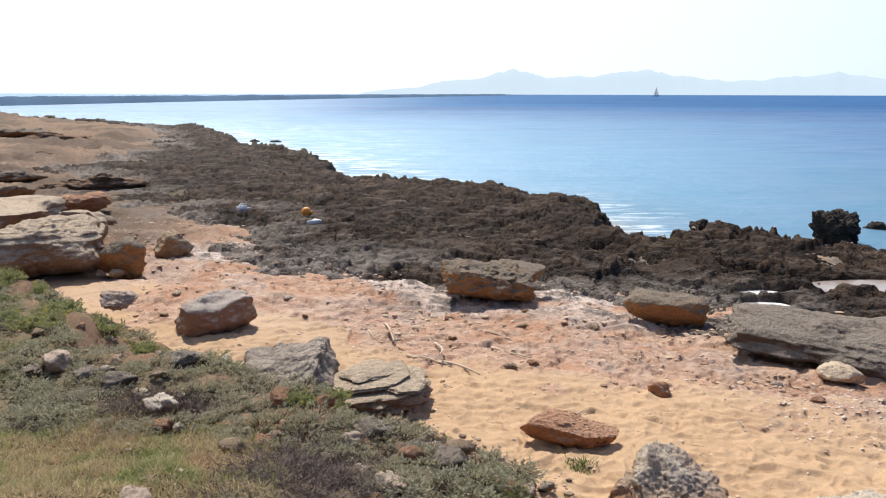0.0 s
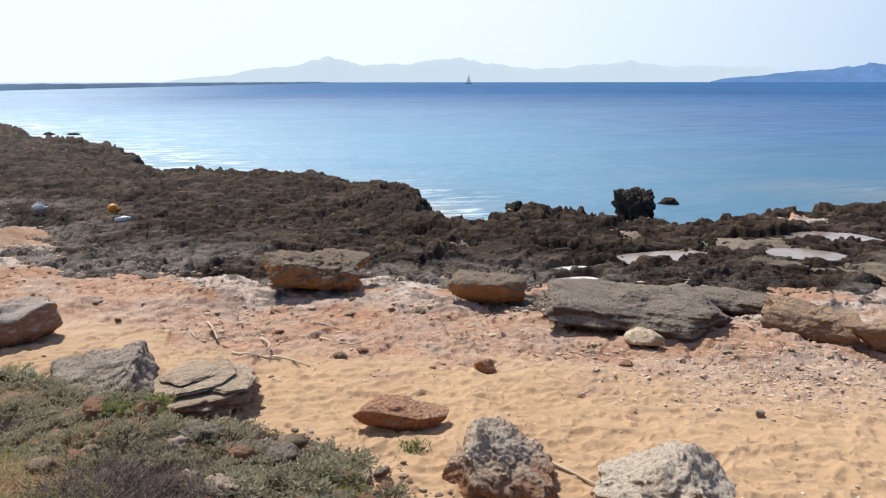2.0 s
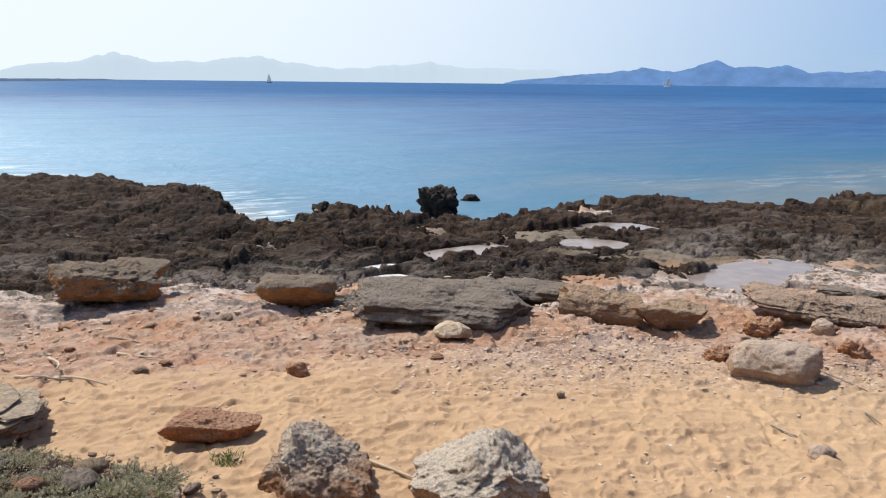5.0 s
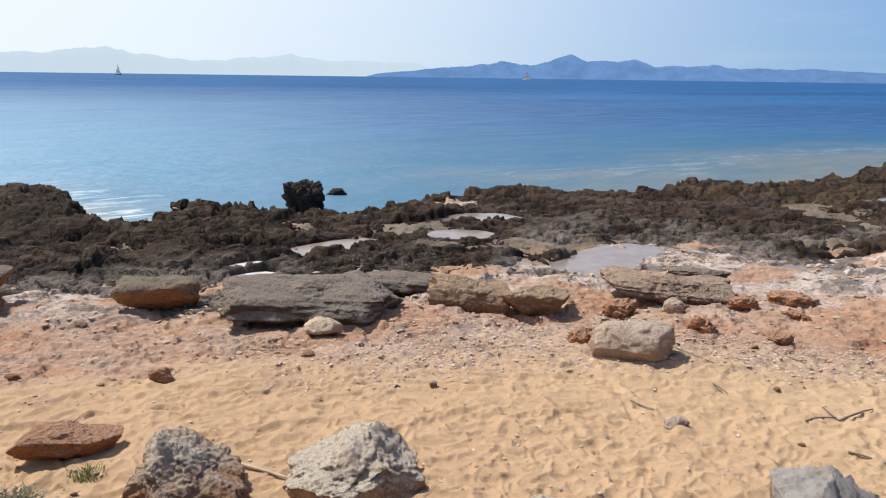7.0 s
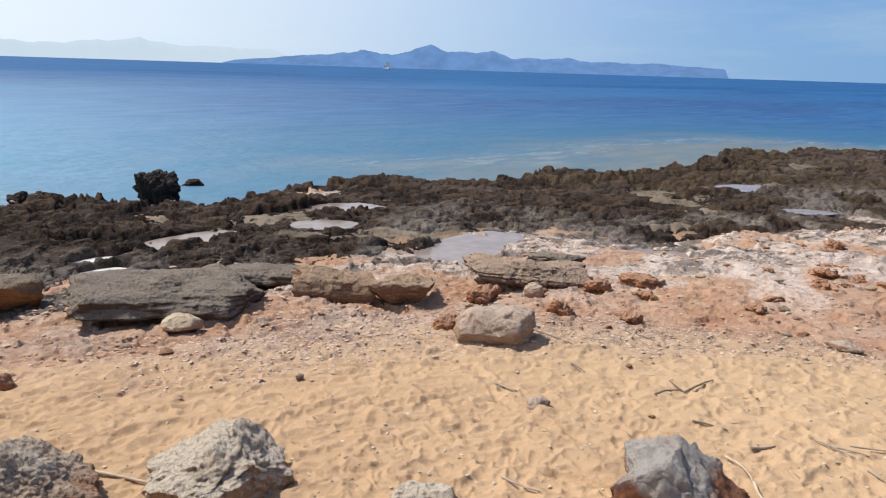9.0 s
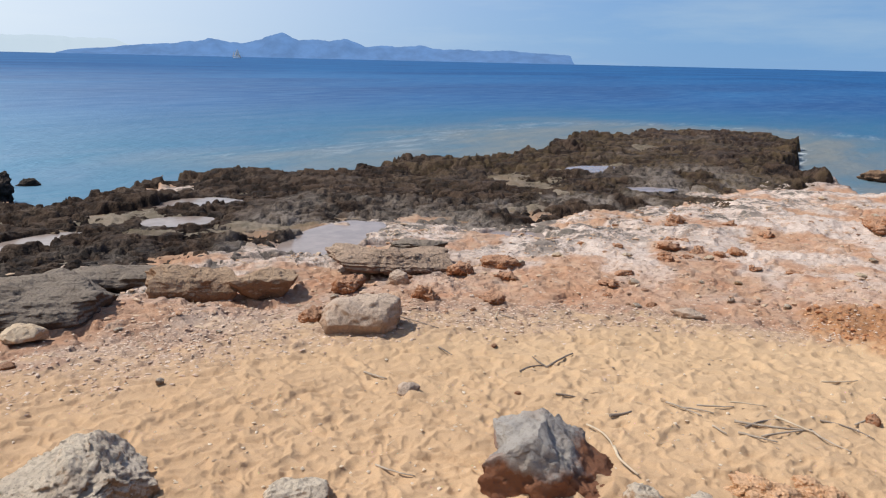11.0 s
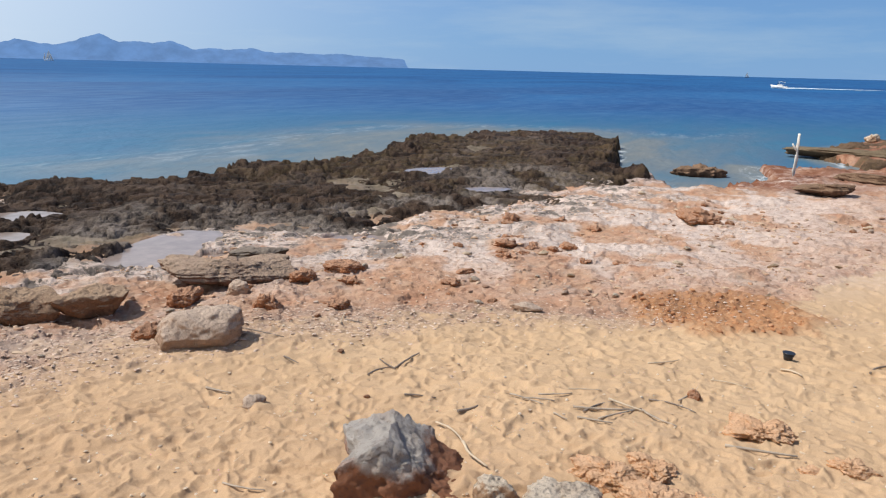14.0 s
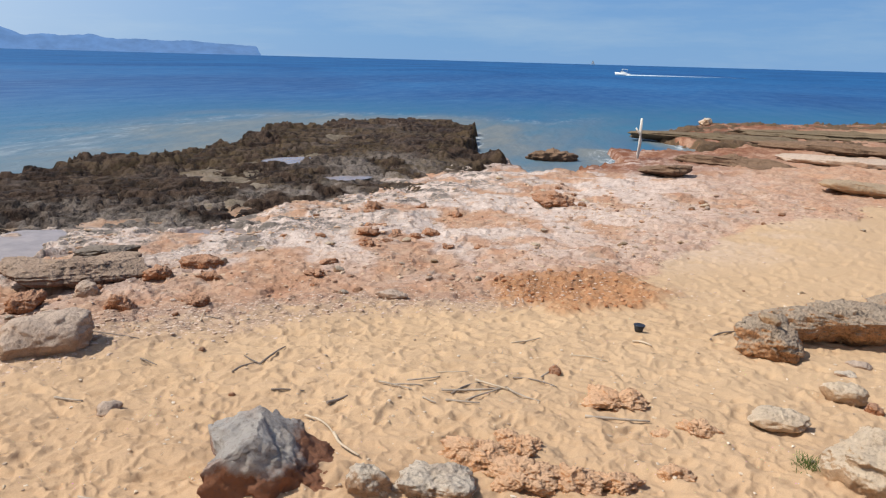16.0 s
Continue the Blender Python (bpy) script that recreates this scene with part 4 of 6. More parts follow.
rock("reef_block", "dark block of reef rock standing in the water", 9.94, 19.65, -0.25, 1.12, 0.95, 1.10, DARK_BLOCK, 53, box=4, rough=0.11, pits=0.02, undercut=0.3, crumble=0.07, detail=6)
rock("sea_rock", "dark low rock just above the water", 12.18, 21.79, -0.1, 0.8, 0.5, 0.30, DARK_BLOCK, 54, rough=0.1, peak=0.4)
rock("knob", "dark knob of rock on the shelf's edge", 6.13, 18.5, 0.35, 0.42, 0.4, 0.44, DARK_BLOCK, 55, rough=0.1, box=2.4)
rock("knob", "dark knob of rock on the shelf's edge", 5.27, 17.45, 0.3, 0.34, 0.3, 0.42, DARK_BLOCK, 56, rough=0.1, box=2.4)
rock("sea_rock", "brown flat rock in the inlet", 31.0, 1.6, -0.15, 1.95, 1.1, 0.50, SHORE_ROCK, 57, box=3, rough=0.14, crumble=0.06)
rock("sea_rock", "low dark rock awash off the shore", -14.6, 61.4, -0.15, 0.8, 0.5, 0.30, DARK_BLOCK, 58, rough=0.14)
rock("sea_rock", "low dark rock awash off the shore", -12.9, 61.0, -0.15, 0.9, 0.5, 0.26, DARK_BLOCK, 68, rough=0.14)
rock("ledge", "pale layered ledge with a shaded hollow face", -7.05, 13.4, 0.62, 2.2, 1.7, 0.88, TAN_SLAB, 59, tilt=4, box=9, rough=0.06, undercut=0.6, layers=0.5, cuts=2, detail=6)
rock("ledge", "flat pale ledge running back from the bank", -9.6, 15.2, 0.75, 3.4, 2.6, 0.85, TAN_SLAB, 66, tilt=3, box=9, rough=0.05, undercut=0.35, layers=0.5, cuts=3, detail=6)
L = "ledges on the far flat"
rock("ledge", "brown broken ledge on the flat", -15.5, 27.5, 0.55, 3.4, 1.6, 0.55, ORANGE_SLAB, 72, group=L, box=3.2, rough=0.12, crumble=0.06, peak=0.3, layers=0.3)
rock("ledge", "dark broken ledge on the flat", -11.8, 26.5, 0.42, 4.2, 1.5, 0.5, SHORE_ROCK, 73, group=L, box=3.2, rough=0.12, crumble=0.06, peak=0.35, layers=0.4)
rock("ledge", "brown broken ledge on the flat", -12.6, 21.8, 0.55, 2.6, 1.3, 0.6, ORANGE_SLAB, 74, group=L, box=3.2, rough=0.12, crumble=0.06, peak=0.3)
rock("ledge", "brown broken ledge far along the shore", -30, 54, 0.5, 7.0, 3.0, 0.8, ORANGE_SLAB, 75, group=L, box=3.2, rough=0.14, undercut=0.3)
rock("ledge", "dark broken ledge far along the shore", -24, 48, 0.3, 8.0, 3.0, 0.8, SHORE_ROCK, 76, group=L, box=3.2, rough=0.12, crumble=0.06, peak=0.35)
rock("ledge", "dark broken ledge far along the shore", -19, 36, 0.3, 4.5, 2.0, 0.7, SHORE_ROCK, 77, group=L, box=3.2, rough=0.12, crumble=0.06, peak=0.35)
rock("ledge", "tan broken ledge on the flat", -10.4, 18.2, 0.7, 3.0, 1.8, 0.5, TAN_SLAB, 78, tilt=3, group=L, box=8, rough=0.06, undercut=0.4, layers=0.5)
rock("ledge", "low tan ledge beside the shelf", -8.2, 17.6, 0.55, 1.6, 1.0, 0.4, ORANGE_SLAB, 79, group=L, box=4, rough=0.08, undercut=0.4)
rock("boulder", "grey and ochre block beside the ledge", -5.6, 13.4, 0.6, 0.88, 0.7, 0.64, ORANGE_SLAB, 60, box=4, rough=0.06, undercut=0.3)
rock("boulder", "yellowish rounded boulder by a ledge", -5.25, 15.07, 0.62, 0.72, 0.64, 0.46, TAN_STONE, 61, box=3, rough=0.05)
rock("boulder", "red-brown mound of rock", -9.37, 20.3, 0.6, 1.6, 1.0, 0.52, RED_ROCK, 62, rough=0.1, peak=0.3)
rock("slab", "tilted grey plate leaning on a ledge", -7.5, 15.9, 1.0, 0.95, 0.7, 0.36, TAN_SLAB, 63, roll=16, box=5, rough=0.03)
rock("stone", "small pale cream stone by the ledge", -5.53, 13.0, 0.62, 0.24, 0.22, 0.15, TAN_STONE, 64, box=2.5, rough=0.03, detail=4)


def bank_stone(x, y, w, material):
    k = int(abs(x * 131 + y * 517)) % 97
    rock("stone", "weathered stone among the low shrubs", x, y, at_ground(x, y) - 0.06, w * 1.05, w * 0.85, w * (0.42 + 0.16 * (k % 3)), material, 100 + k,
         turn=k * 3.7, group="stones on the bank", box=2.6 + 0.4 * (k % 4), rough=0.10, cuts=7, detail=4)


bank_stone(-2.23, 5.87, 0.29, PITTED)
bank_stone(-3.33, 6.43, 0.19, PALE_BLOCK)
bank_stone(-1.28, 5.57, 0.26, RED_ROCK)
bank_stone(-1.55, 5.67, 0.25, RED_ROCK)
bank_stone(-1.61, 5.99, 0.16, TAN_STONE)
bank_stone(-1.83, 5.80, 0.24, GREY_SLAB)
bank_stone(-1.63, 3.83, 0.19, PALE_BLOCK)
bank_stone(-0.32, 4.47, 0.22, PALE_BLOCK)
bank_stone(-0.17, 5.24, 0.26, GREY_SLAB)
bank_stone(-0.66, 5.32, 0.17, PALE_BLOCK)
bank_stone(-2.80, 5.71, 0.15, PALE_BLOCK)
bank_stone(-2.83, 6.53, 0.27, GREY_SLAB)
bank_stone(-0.53, 5.47, 0.32, GREY_SLAB)
bank_stone(0.60, 5.25, 0.20, PALE_BLOCK)
bank_stone(0.39, 4.86, 0.16, PALE_BLOCK)
bank_stone(0.80, 5.05, 0.18, GREY_SLAB)
bank_stone(0.06, 5.00, 0.30, GREY_SLAB)
bank_stone(-0.04, 4.52, 0.15, TAN_STONE)
bank_stone(-3.59, 6.97, 0.29, PALE_BLOCK)
bank_stone(-2.95, 8.1, 0.40, GREY_SLAB)
bank_stone(-3.6, 8.3, 0.22, RED_ROCK)
bank_stone(-2.43, 7.12, 0.34, GREY_SLAB)
bank_stone(-3.24, 6.79, 0.28, GREY_SLAB)
bank_stone(-0.70, 4.02, 0.17, GREY_SLAB)
bank_stone(-0.52, 4.73, 0.14, PALE_BLOCK)
bank_stone(0.23, 4.35, 0.21, RED_ROCK)
bank_stone(0.95, 4.65, 0.16, PALE_BLOCK)
bank_stone(-3.14, 7.23, 0.21, TAN_STONE)
bank_stone(-3.75, 6.88, 0.24, GREY_SLAB)
bank_stone(-1.26, 5.99, 0.21, GREY_SLAB)

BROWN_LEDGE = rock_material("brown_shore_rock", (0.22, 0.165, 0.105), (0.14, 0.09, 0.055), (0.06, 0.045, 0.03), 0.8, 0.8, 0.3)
H_ = "ledges by the far water"
rock("ledge", "long pale pink slab by the water", 31.6, -9.9, 0.15, 6.0, 2.4, 0.42, PALE_BLOCK, 81, turn=6, group=H_, box=5, rough=0.05, undercut=0.4, layers=0.5)
rock("ledge", "dark layered ledge by the water", 30.0, -5.0, 0.05, 4.6, 1.6, 0.50, SHORE_ROCK, 82, turn=-6, group=H_, box=4, rough=0.08, undercut=0.4, layers=0.6)
rock("ledge", "grey-brown layered ledge by the water", 40.5, -6.0, 0.0, 9.0, 2.4, 0.52, BROWN_LEDGE, 83, turn=4, group=H_, box=4, rough=0.08, undercut=0.4, layers=0.5)
rock("ledge", "grey-brown layered ledge by the water", 44.0, -13.0, 0.0, 12.0, 3.0, 0.6, BROWN_LEDGE, 84, turn=8, group=H_, box=4, rough=0.08, undercut=0.4, layers=0.5)
rock("ledge", "ochre layered ledge by the water", 36.0, -10.5, 0.05, 8.0, 2.4, 0.6, SHORE_ROCK, 85, turn=5, group=H_, box=4, rough=0.08, undercut=0.4, layers=0.5)
rock("stone", "pale block on the far ledge", 45.6, -5.9, 0.55, 0.75, 0.6, 0.42, PITTED, 86, rough=0.09)
rock("stone", "dark broken stone on the open sand", 16.8, -3.9, 0.48, 0.42, 0.3, 0.14, SHORE_ROCK, 87, rough=0.1, crumble=0.06, detail=4)
rock("stone", "small upright red stone in the sand", 7.2, 0.22, 0.74, 0.13, 0.10, 0.12, RED_ROCK, 88, rough=0.08, peak=0.3, detail=4)
rock("stone", "pale flat stone beside a ledge", 8.1, -2.66, 0.66, 0.22, 0.16, 0.08, PITTED, 89, rough=0.06, detail=4)
spread = random.Random(77)
for k in range(24):
    x, y = 13.0 + spread.gauss(0, 1.5), 3.7 + spread.gauss(0, 0.8)
    w = spread.uniform(0.14, 0.42)
    rock("red_stone", "jagged red-brown stone on the crusted flat", x, y, at_ground(x, y) - 0.04, w, w * 0.7, w * spread.uniform(0.28, 0.5), RED_ROCK, 120 + k,
         turn=spread.uniform(-40, 40), group="red stones on the flat", rough=0.17, crumble=0.12, peak=0.2, cuts=4, detail=4)

# ---- pools ----
def part(name, bm, material, parent, label=""):
    """Links a bmesh as one mesh under a thing or a part."""
    me = bpy.data.meshes.new(name)
    bm.to_mesh(me)
    bm.free()
    me.materials.append(material)
    ob = new(name, me)
    ob.parent = parent
    return tagged(ob, label)


def lone(name, bm, material, label, category, group="", kind=""):
    return tagged(part(name, bm, material, None), label, category, group, kind)


def pool_material(name, color, rough):
    n = Nodes(name)
    p = n.position()
    c = n.mix(n.span(n.noise(p, 3.0, 5, 0.6), 0.35, 0.7), color, tuple(v * 0.7 for v in color))
    return n.done(c, rough, n.bump(n.noise(p, 9, 4), 0.1, 0.02), Specular_IOR_Level=0.35)


POOL_WATER, POOL_FOAM = pool_material("still_pool_water", (0.34, 0.27, 0.235), 0.18), pool_material("white_pool_foam", (0.78, 0.75, 0.72), 0.6)


def pool(name, label, material, cx, cy, rx, ry, turn, z):
    bm = bmesh.new()
    ca, sa = math.cos(radians(turn)), math.sin(radians(turn))
    rim = []
    for k in range(40):
        a = 2 * math.pi * k / 40
        grow = 1.45 + 0.2 * noise.noise(Vector((cx + 2 * math.cos(a), cy + 2 * math.sin(a), 0)))
        u, v = rx * grow * math.cos(a), ry * grow * math.sin(a)
        rim.append(bm.verts.new((cx + u * ca - v * sa, cy + u * sa + v * ca, z)))
    bm.faces.new(rim)
    return lone(name, bm, material, label, "pool", "pools in the rock", "structure")


for spec in POOLS:
    pool("tide_pool", "shallow still pool in a hollow of the dark rock", POOL_WATER, *spec)
# puddles of white foam left in hollows of the shelf
for spec in FOAM_POOLS:
    pool("foam_pool", "white foam in a hollow of the dark rock", POOL_FOAM, *spec)


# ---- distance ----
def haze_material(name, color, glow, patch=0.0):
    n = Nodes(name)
    # the backdrop glows in a flat colour that already holds daylight and distance haze
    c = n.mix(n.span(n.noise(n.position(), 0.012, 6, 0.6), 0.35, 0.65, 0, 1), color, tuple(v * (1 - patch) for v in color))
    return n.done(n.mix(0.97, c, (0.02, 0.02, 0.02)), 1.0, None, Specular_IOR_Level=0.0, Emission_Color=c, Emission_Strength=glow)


def range_of_hills(name, label, peaks, lo, hi, far, material, seed, rag=0.10):
    """A far ridge: peaks are bearings and heights of its crest, in degrees."""
    az = np.arange(lo, hi + 0.01, 0.12)
    crest = np.interp(az, [p[0] for p in peaks], [p[1] for p in peaks])
    crest = crest + rag * crest * (fbm(az, az * 0 + seed, 1.7, 5, seed, 0.6) - 0.3)
    crest = np.maximum(crest, 0.02) * smooth(lo - 0.2, lo + 0.8, az) * smooth(hi + 0.02, hi - 0.3, az)
    bm = bmesh.new()
    rows = []
    for depth, up in ((-160, -0.02), (-110, 0.3), (-60, 0.7), (0, 1.0), (90, 0.45), (170, -0.05)):
        r = far + depth
        wob = 1 + 0.12 * fbm(az, az * 0 + depth, 0.8, 3, seed + 3) * (0 < up < 1)
        h = 3.7 + r * np.tan(np.radians(crest * wob))
        rows.append([bm.verts.new((r * math.sin(radians(a)), r * math.cos(radians(a)), max(-3, (z + 3) * up - 3))) for a, z in zip(az, h)])
    for one, two in zip(rows, rows[1:]):
        for k in range(len(az) - 1):
            bm.faces.new((one[k], one[k + 1], two[k + 1], two[k])).smooth = True
    return lone(name, bm, material, label, "mountains", kind="structure")


PALE_HILLS = haze_material("pale_hazed_hills", (0.62, 0.75, 0.86), 1.0)
BLUE_HILLS = haze_material("blue_hazed_hills", (0.15, 0.31, 0.64), 1.0, 0.22)
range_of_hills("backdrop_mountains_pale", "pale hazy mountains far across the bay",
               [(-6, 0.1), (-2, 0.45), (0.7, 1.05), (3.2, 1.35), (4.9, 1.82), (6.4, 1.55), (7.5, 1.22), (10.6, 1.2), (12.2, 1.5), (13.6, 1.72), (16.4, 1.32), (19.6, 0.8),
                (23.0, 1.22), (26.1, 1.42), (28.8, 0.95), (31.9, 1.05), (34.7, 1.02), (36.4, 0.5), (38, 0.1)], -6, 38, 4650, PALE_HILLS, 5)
range_of_hills("backdrop_mountains_blue", "mountains hazed blue on the far side of the bay",
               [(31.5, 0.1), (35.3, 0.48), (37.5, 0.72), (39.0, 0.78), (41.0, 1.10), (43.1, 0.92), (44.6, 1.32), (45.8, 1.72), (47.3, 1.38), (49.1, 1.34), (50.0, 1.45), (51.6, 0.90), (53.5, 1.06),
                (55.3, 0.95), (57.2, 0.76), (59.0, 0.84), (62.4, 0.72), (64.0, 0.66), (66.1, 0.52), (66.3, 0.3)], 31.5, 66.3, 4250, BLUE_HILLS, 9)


def far_shore():
    """A low wooded spit that runs out to sea on the sunny side."""
    az = np.arange(-60, 5.6, 0.2)
    bm = bmesh.new()
    rows = [[], [], [], []]
    for a in az:
        k = min(max((a + 29) / 34.5, 0), 1)
        dip = 0.82 * (1 - k) + 0.085 * k
        r = 3.7 / math.tan(radians(dip))
        high = r * (0.0100 * (1 - k) + 0.0016 * k) * (1 + 0.16 * noise.noise(Vector((a * 0.7, 3, 0))) + 0.1 * noise.noise(Vector((a * 3, 8, 0)))) * min(1, (5.6 - a) / 1.5)
        for row, (f, h) in zip(rows, ((0, -0.5), (0.004, 0.75), (0.05, 1.0), (0.3, -0.5))):
            q = r * (1 + f)
            row.append(bm.verts.new((q * math.sin(radians(a)), q * math.cos(radians(a)), high * h if h > 0 else -0.5)))
    for one, two in zip(rows, rows[1:]):
        for k in range(len(az) - 1):
            bm.faces.new((one[k], one[k + 1], two[k + 1], two[k])).smooth = True
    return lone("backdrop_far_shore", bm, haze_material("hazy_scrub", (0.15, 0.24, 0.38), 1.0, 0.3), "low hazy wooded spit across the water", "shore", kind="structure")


far_shore()


# ---- boats, post, litter ----
def plain(name, color, rough=0.5, metal=0.0, wear=0.15):
    n = Nodes(name)
    p = n.own()
    c = n.mix(n.span(n.noise(p, 8, 5, 0.7), 0.4, 0.75, 0, 1), color, tuple(v * (1 - wear) for v in color))
    return n.done(c, rough, n.bump(n.noise(p, 30, 4), 0.15, 0.01), Metallic=metal)


def sailcloth():
    n = Nodes("sailcloth")
    front = n.node("BsdfDiffuse", Color=(0.8, 0.78, 0.74))
    back = n.node("BsdfTranslucent", Color=(0.8, 0.78, 0.74))
    mix = n.tree.nodes.new("ShaderNodeMixShader")
    mix.inputs[0].default_value = 0.5
    n.tree.links.new(front, mix.inputs[1])
    n.tree.links.new(back, mix.inputs[2])
    n.tree.links.new(mix.outputs[0], n.out.inputs["Surface"])
    return n.material


WHITE_PAINT, SAIL, DARK_HULL = plain("white_gelcoat", (0.8, 0.8, 0.78), 0.35), sailcloth(), plain("dark_hull_paint", (0.10, 0.12, 0.16), 0.4)
DRY_WOOD = plain("bleached_driftwood", (0.46, 0.38, 0.30), 0.9, 0, 0.45)
GREY_WOOD = plain("grey_twigs", (0.27, 0.22, 0.18), 0.9, 0, 0.5)
REED = plain("dry_cane", (0.62, 0.50, 0.36), 0.85, 0, 0.35)
BARE_POST = plain("bare_white_wood", (0.74, 0.70, 0.64), 0.85, 0, 0.25)
WHITE_PLASTIC, ORANGE_PLASTIC, BLACK_PLASTIC = plain("white_plastic", (0.78, 0.77, 0.74), 0.4), plain("orange_plastic", (0.75, 0.27, 0.03), 0.45), plain("black_plastic", (0.02, 0.02, 0.022), 0.35)
DARK_GLASS = plain("tinted_glass", (0.03, 0.04, 0.05), 0.08)


def tube(bm, points, radii, sides=7):
    """A round bar along points, with a radius at each."""
    rings = []
    for k, p in enumerate(points):
        a, b = Vector(points[max(k - 1, 0)]), Vector(points[min(k + 1, len(points) - 1)])
        q = (b - a).to_track_quat("Z", "Y")
        rings.append([bm.verts.new(Vector(p) + q @ Vector((radii[k] * math.cos(2 * math.pi * s / sides), radii[k] * math.sin(2 * math.pi * s / sides), 0))) for s in range(sides)])
    for one, two in zip(rings, rings[1:]):
        for s in range(sides):
            bm.faces.new((one[s], one[(s + 1) % sides], two[(s + 1) % sides], two[s])).smooth = True
    bm.faces.new(rings[0][::-1])
    bm.faces.new(rings[-1])
    return bm


def hull(length, beam, height):
    """A boat's hull along x, bow at +x, waterline at z = 0."""
    bm = bmesh.new()
    rings = []
    for k in range(13):
        t = k / 12
        b = beam / 2 * (1 - max(0, t - 0.45) ** 1.8 / 0.55 ** 1.8 * 0.97) * (0.8 + 0.2 * min(1, t * 3))
        top = height * (1 + 0.35 * t * t)
        rings.append([bm.verts.new((length * (t - 0.5) + (0.06 * length * t * (z / top) if z > 0 else 0), y * b, z)) for y, z in ((1, top), (0.92, 0.25 * top), (0.5, -0.15), (-0.5, -0.15), (-0.92, 0.25 * top), (-1, top))])
    for one, two in zip(rings, rings[1:]):
        for s in range(6):
            bm.faces.new((one[s], two[s], two[(s + 1) % 6], one[(s + 1) % 6])).smooth = s != 5
    bm.faces.new(rings[0])
    bm.faces.new(rings[-1][::-1])
    bmesh.ops.recalc_face_normals(bm, faces=bm.faces)
    return bm


def sail(corners, belly):
    """A three-cornered sail with a slight belly and real thickness."""
    bm = bmesh.new()
    a, b, c = (Vector(p) for p in corners)
    for side in (0.0, 0.05):
        rows = []
        for i in range(7):
            rows.append([bm.verts.new(a.lerp(b, i / 6).lerp(a.lerp(c, i / 6), j / max(i, 1)) + Vector((0, side + belly * math.sin(math.pi * i / 7) * math.sin(math.pi * j / max(i, 1)), 0))) for j in range(i + 1)])
        for i in range(6):
            for j in range(i + 1):
                bm.faces.new((rows[i][j], rows[i + 1][j], rows[i + 1][j + 1])).smooth = True
                if j < i:
                    bm.faces.new((rows[i][j], rows[i + 1][j + 1], rows[i][j + 1])).smooth = True
    return bm


def bearing(az, r):
    return r * math.sin(radians(az)), r * math.cos(radians(az))


def sailboat(label, az, r, mast, turn, two):
    x, y = bearing(az, r)
    base = new("sailboat")
    base.matrix_world = pose(x, y, 0, 0, 0, turn)
    tagged(base, label, "sailboat", "boats under sail")
    long = mast * 0.8
    part("hull", hull(long, long * 0.27, mast * 0.07), DARK_HULL if not two else WHITE_PAINT, base)
    m = mast * 0.07
    part("mast", tube(bmesh.new(), [(0.05 * long, 0, m), (0.05 * long, 0, mast)], [0.16, 0.10]), WHITE_PAINT, base)
    part("boom", tube(bmesh.new(), [(0.05 * long, 0, m + 1.4), (-0.38 * long, 0, m + 1.5)], [0.1, 0.08]), WHITE_PAINT, base)
    part("mainsail", sail([(0.04 * long, 0, mast * 0.97), (0.03 * long, 0, m + 1.7), (-0.37 * long, 0, m + 1.8)], 0.7), SAIL, base)
    part("jib", sail([(0.06 * long, 0, mast * 0.86), (0.10 * long, 0, m + 1.2), (0.48 * long, 0, m + 0.8)], 0.7), SAIL, base)
    if two:
        part("mizzen_mast", tube(bmesh.new(), [(-0.4 * long, 0, m), (-0.4 * long, 0, mast * 0.72)], [0.13, 0.08]), WHITE_PAINT, base)
        part("mizzen_sail", sail([(-0.41 * long, 0, mast * 0.7), (-0.41 * long, 0, m + 1.4), (-0.62 * long, 0, m + 1.5)], 0.4), SAIL, base)
    return base


sailboat("dark-hulled sailing boat with white sails far out", 14.9, 1500, 18, 30, False)
sailboat("two-masted white sailing boat far out on the bay", 42.8, 1500, 18, -62, True)
sailboat("tiny white sail on the horizon", 89.5, 2300, 15, -80, False)


def motorboat(az, r):
    x, y = bearing(az, r)
    base = new("motorboat")
    base.matrix_world = pose(x, y, 0, 0, -3, 90 - az + 78)
    tagged(base, "small white motorboat under way with a canopy", "motorboat")
    part("hull", hull(5.4, 2.1, 0.75), WHITE_PAINT, base)
    bm = bmesh.new()
    bmesh.ops.create_cube(bm, size=1, matrix=Matrix.Translation((-0.1, 0, 1.0)) @ Matrix.Diagonal((1.7, 1.4, 0.65, 1)))
    bmesh.ops.bevel(bm, geom=bm.edges[:], offset=0.12, segments=2, affect="EDGES")
    part("cabin", bm, WHITE_PAINT, base)
    bm = bmesh.new()
    bmesh.ops.create_cube(bm, size=1, matrix=Matrix.Translation((0.55, 0, 1.5)) @ Matrix.Rotation(radians(-28), 4, "Y") @ Matrix.Diagonal((0.06, 1.4, 0.6, 1)))
    part("windscreen", bm, DARK_GLASS, base)
    bm = bmesh.new()
    bmesh.ops.create_cube(bm, size=1, matrix=Matrix.Translation((-0.5, 0, 2.15)) @ Matrix.Diagonal((2.0, 1.7, 0.12, 1)))
    bmesh.ops.bevel(bm, geom=bm.edges[:], offset=0.05, segments=2, affect="EDGES")
    part("canopy", bm, WHITE_PAINT, base)
    for sx, sy in ((-1.4, 0.75), (-1.4, -0.75), (0.35, 0.75), (0.35, -0.75)):
        part("canopy_post", tube(bmesh.new(), [(sx, sy, 0.7), (sx, sy, 2.12)], [0.03, 0.03], 5), WHITE_PAINT, base)
    return base


motorboat(91.6, 290)


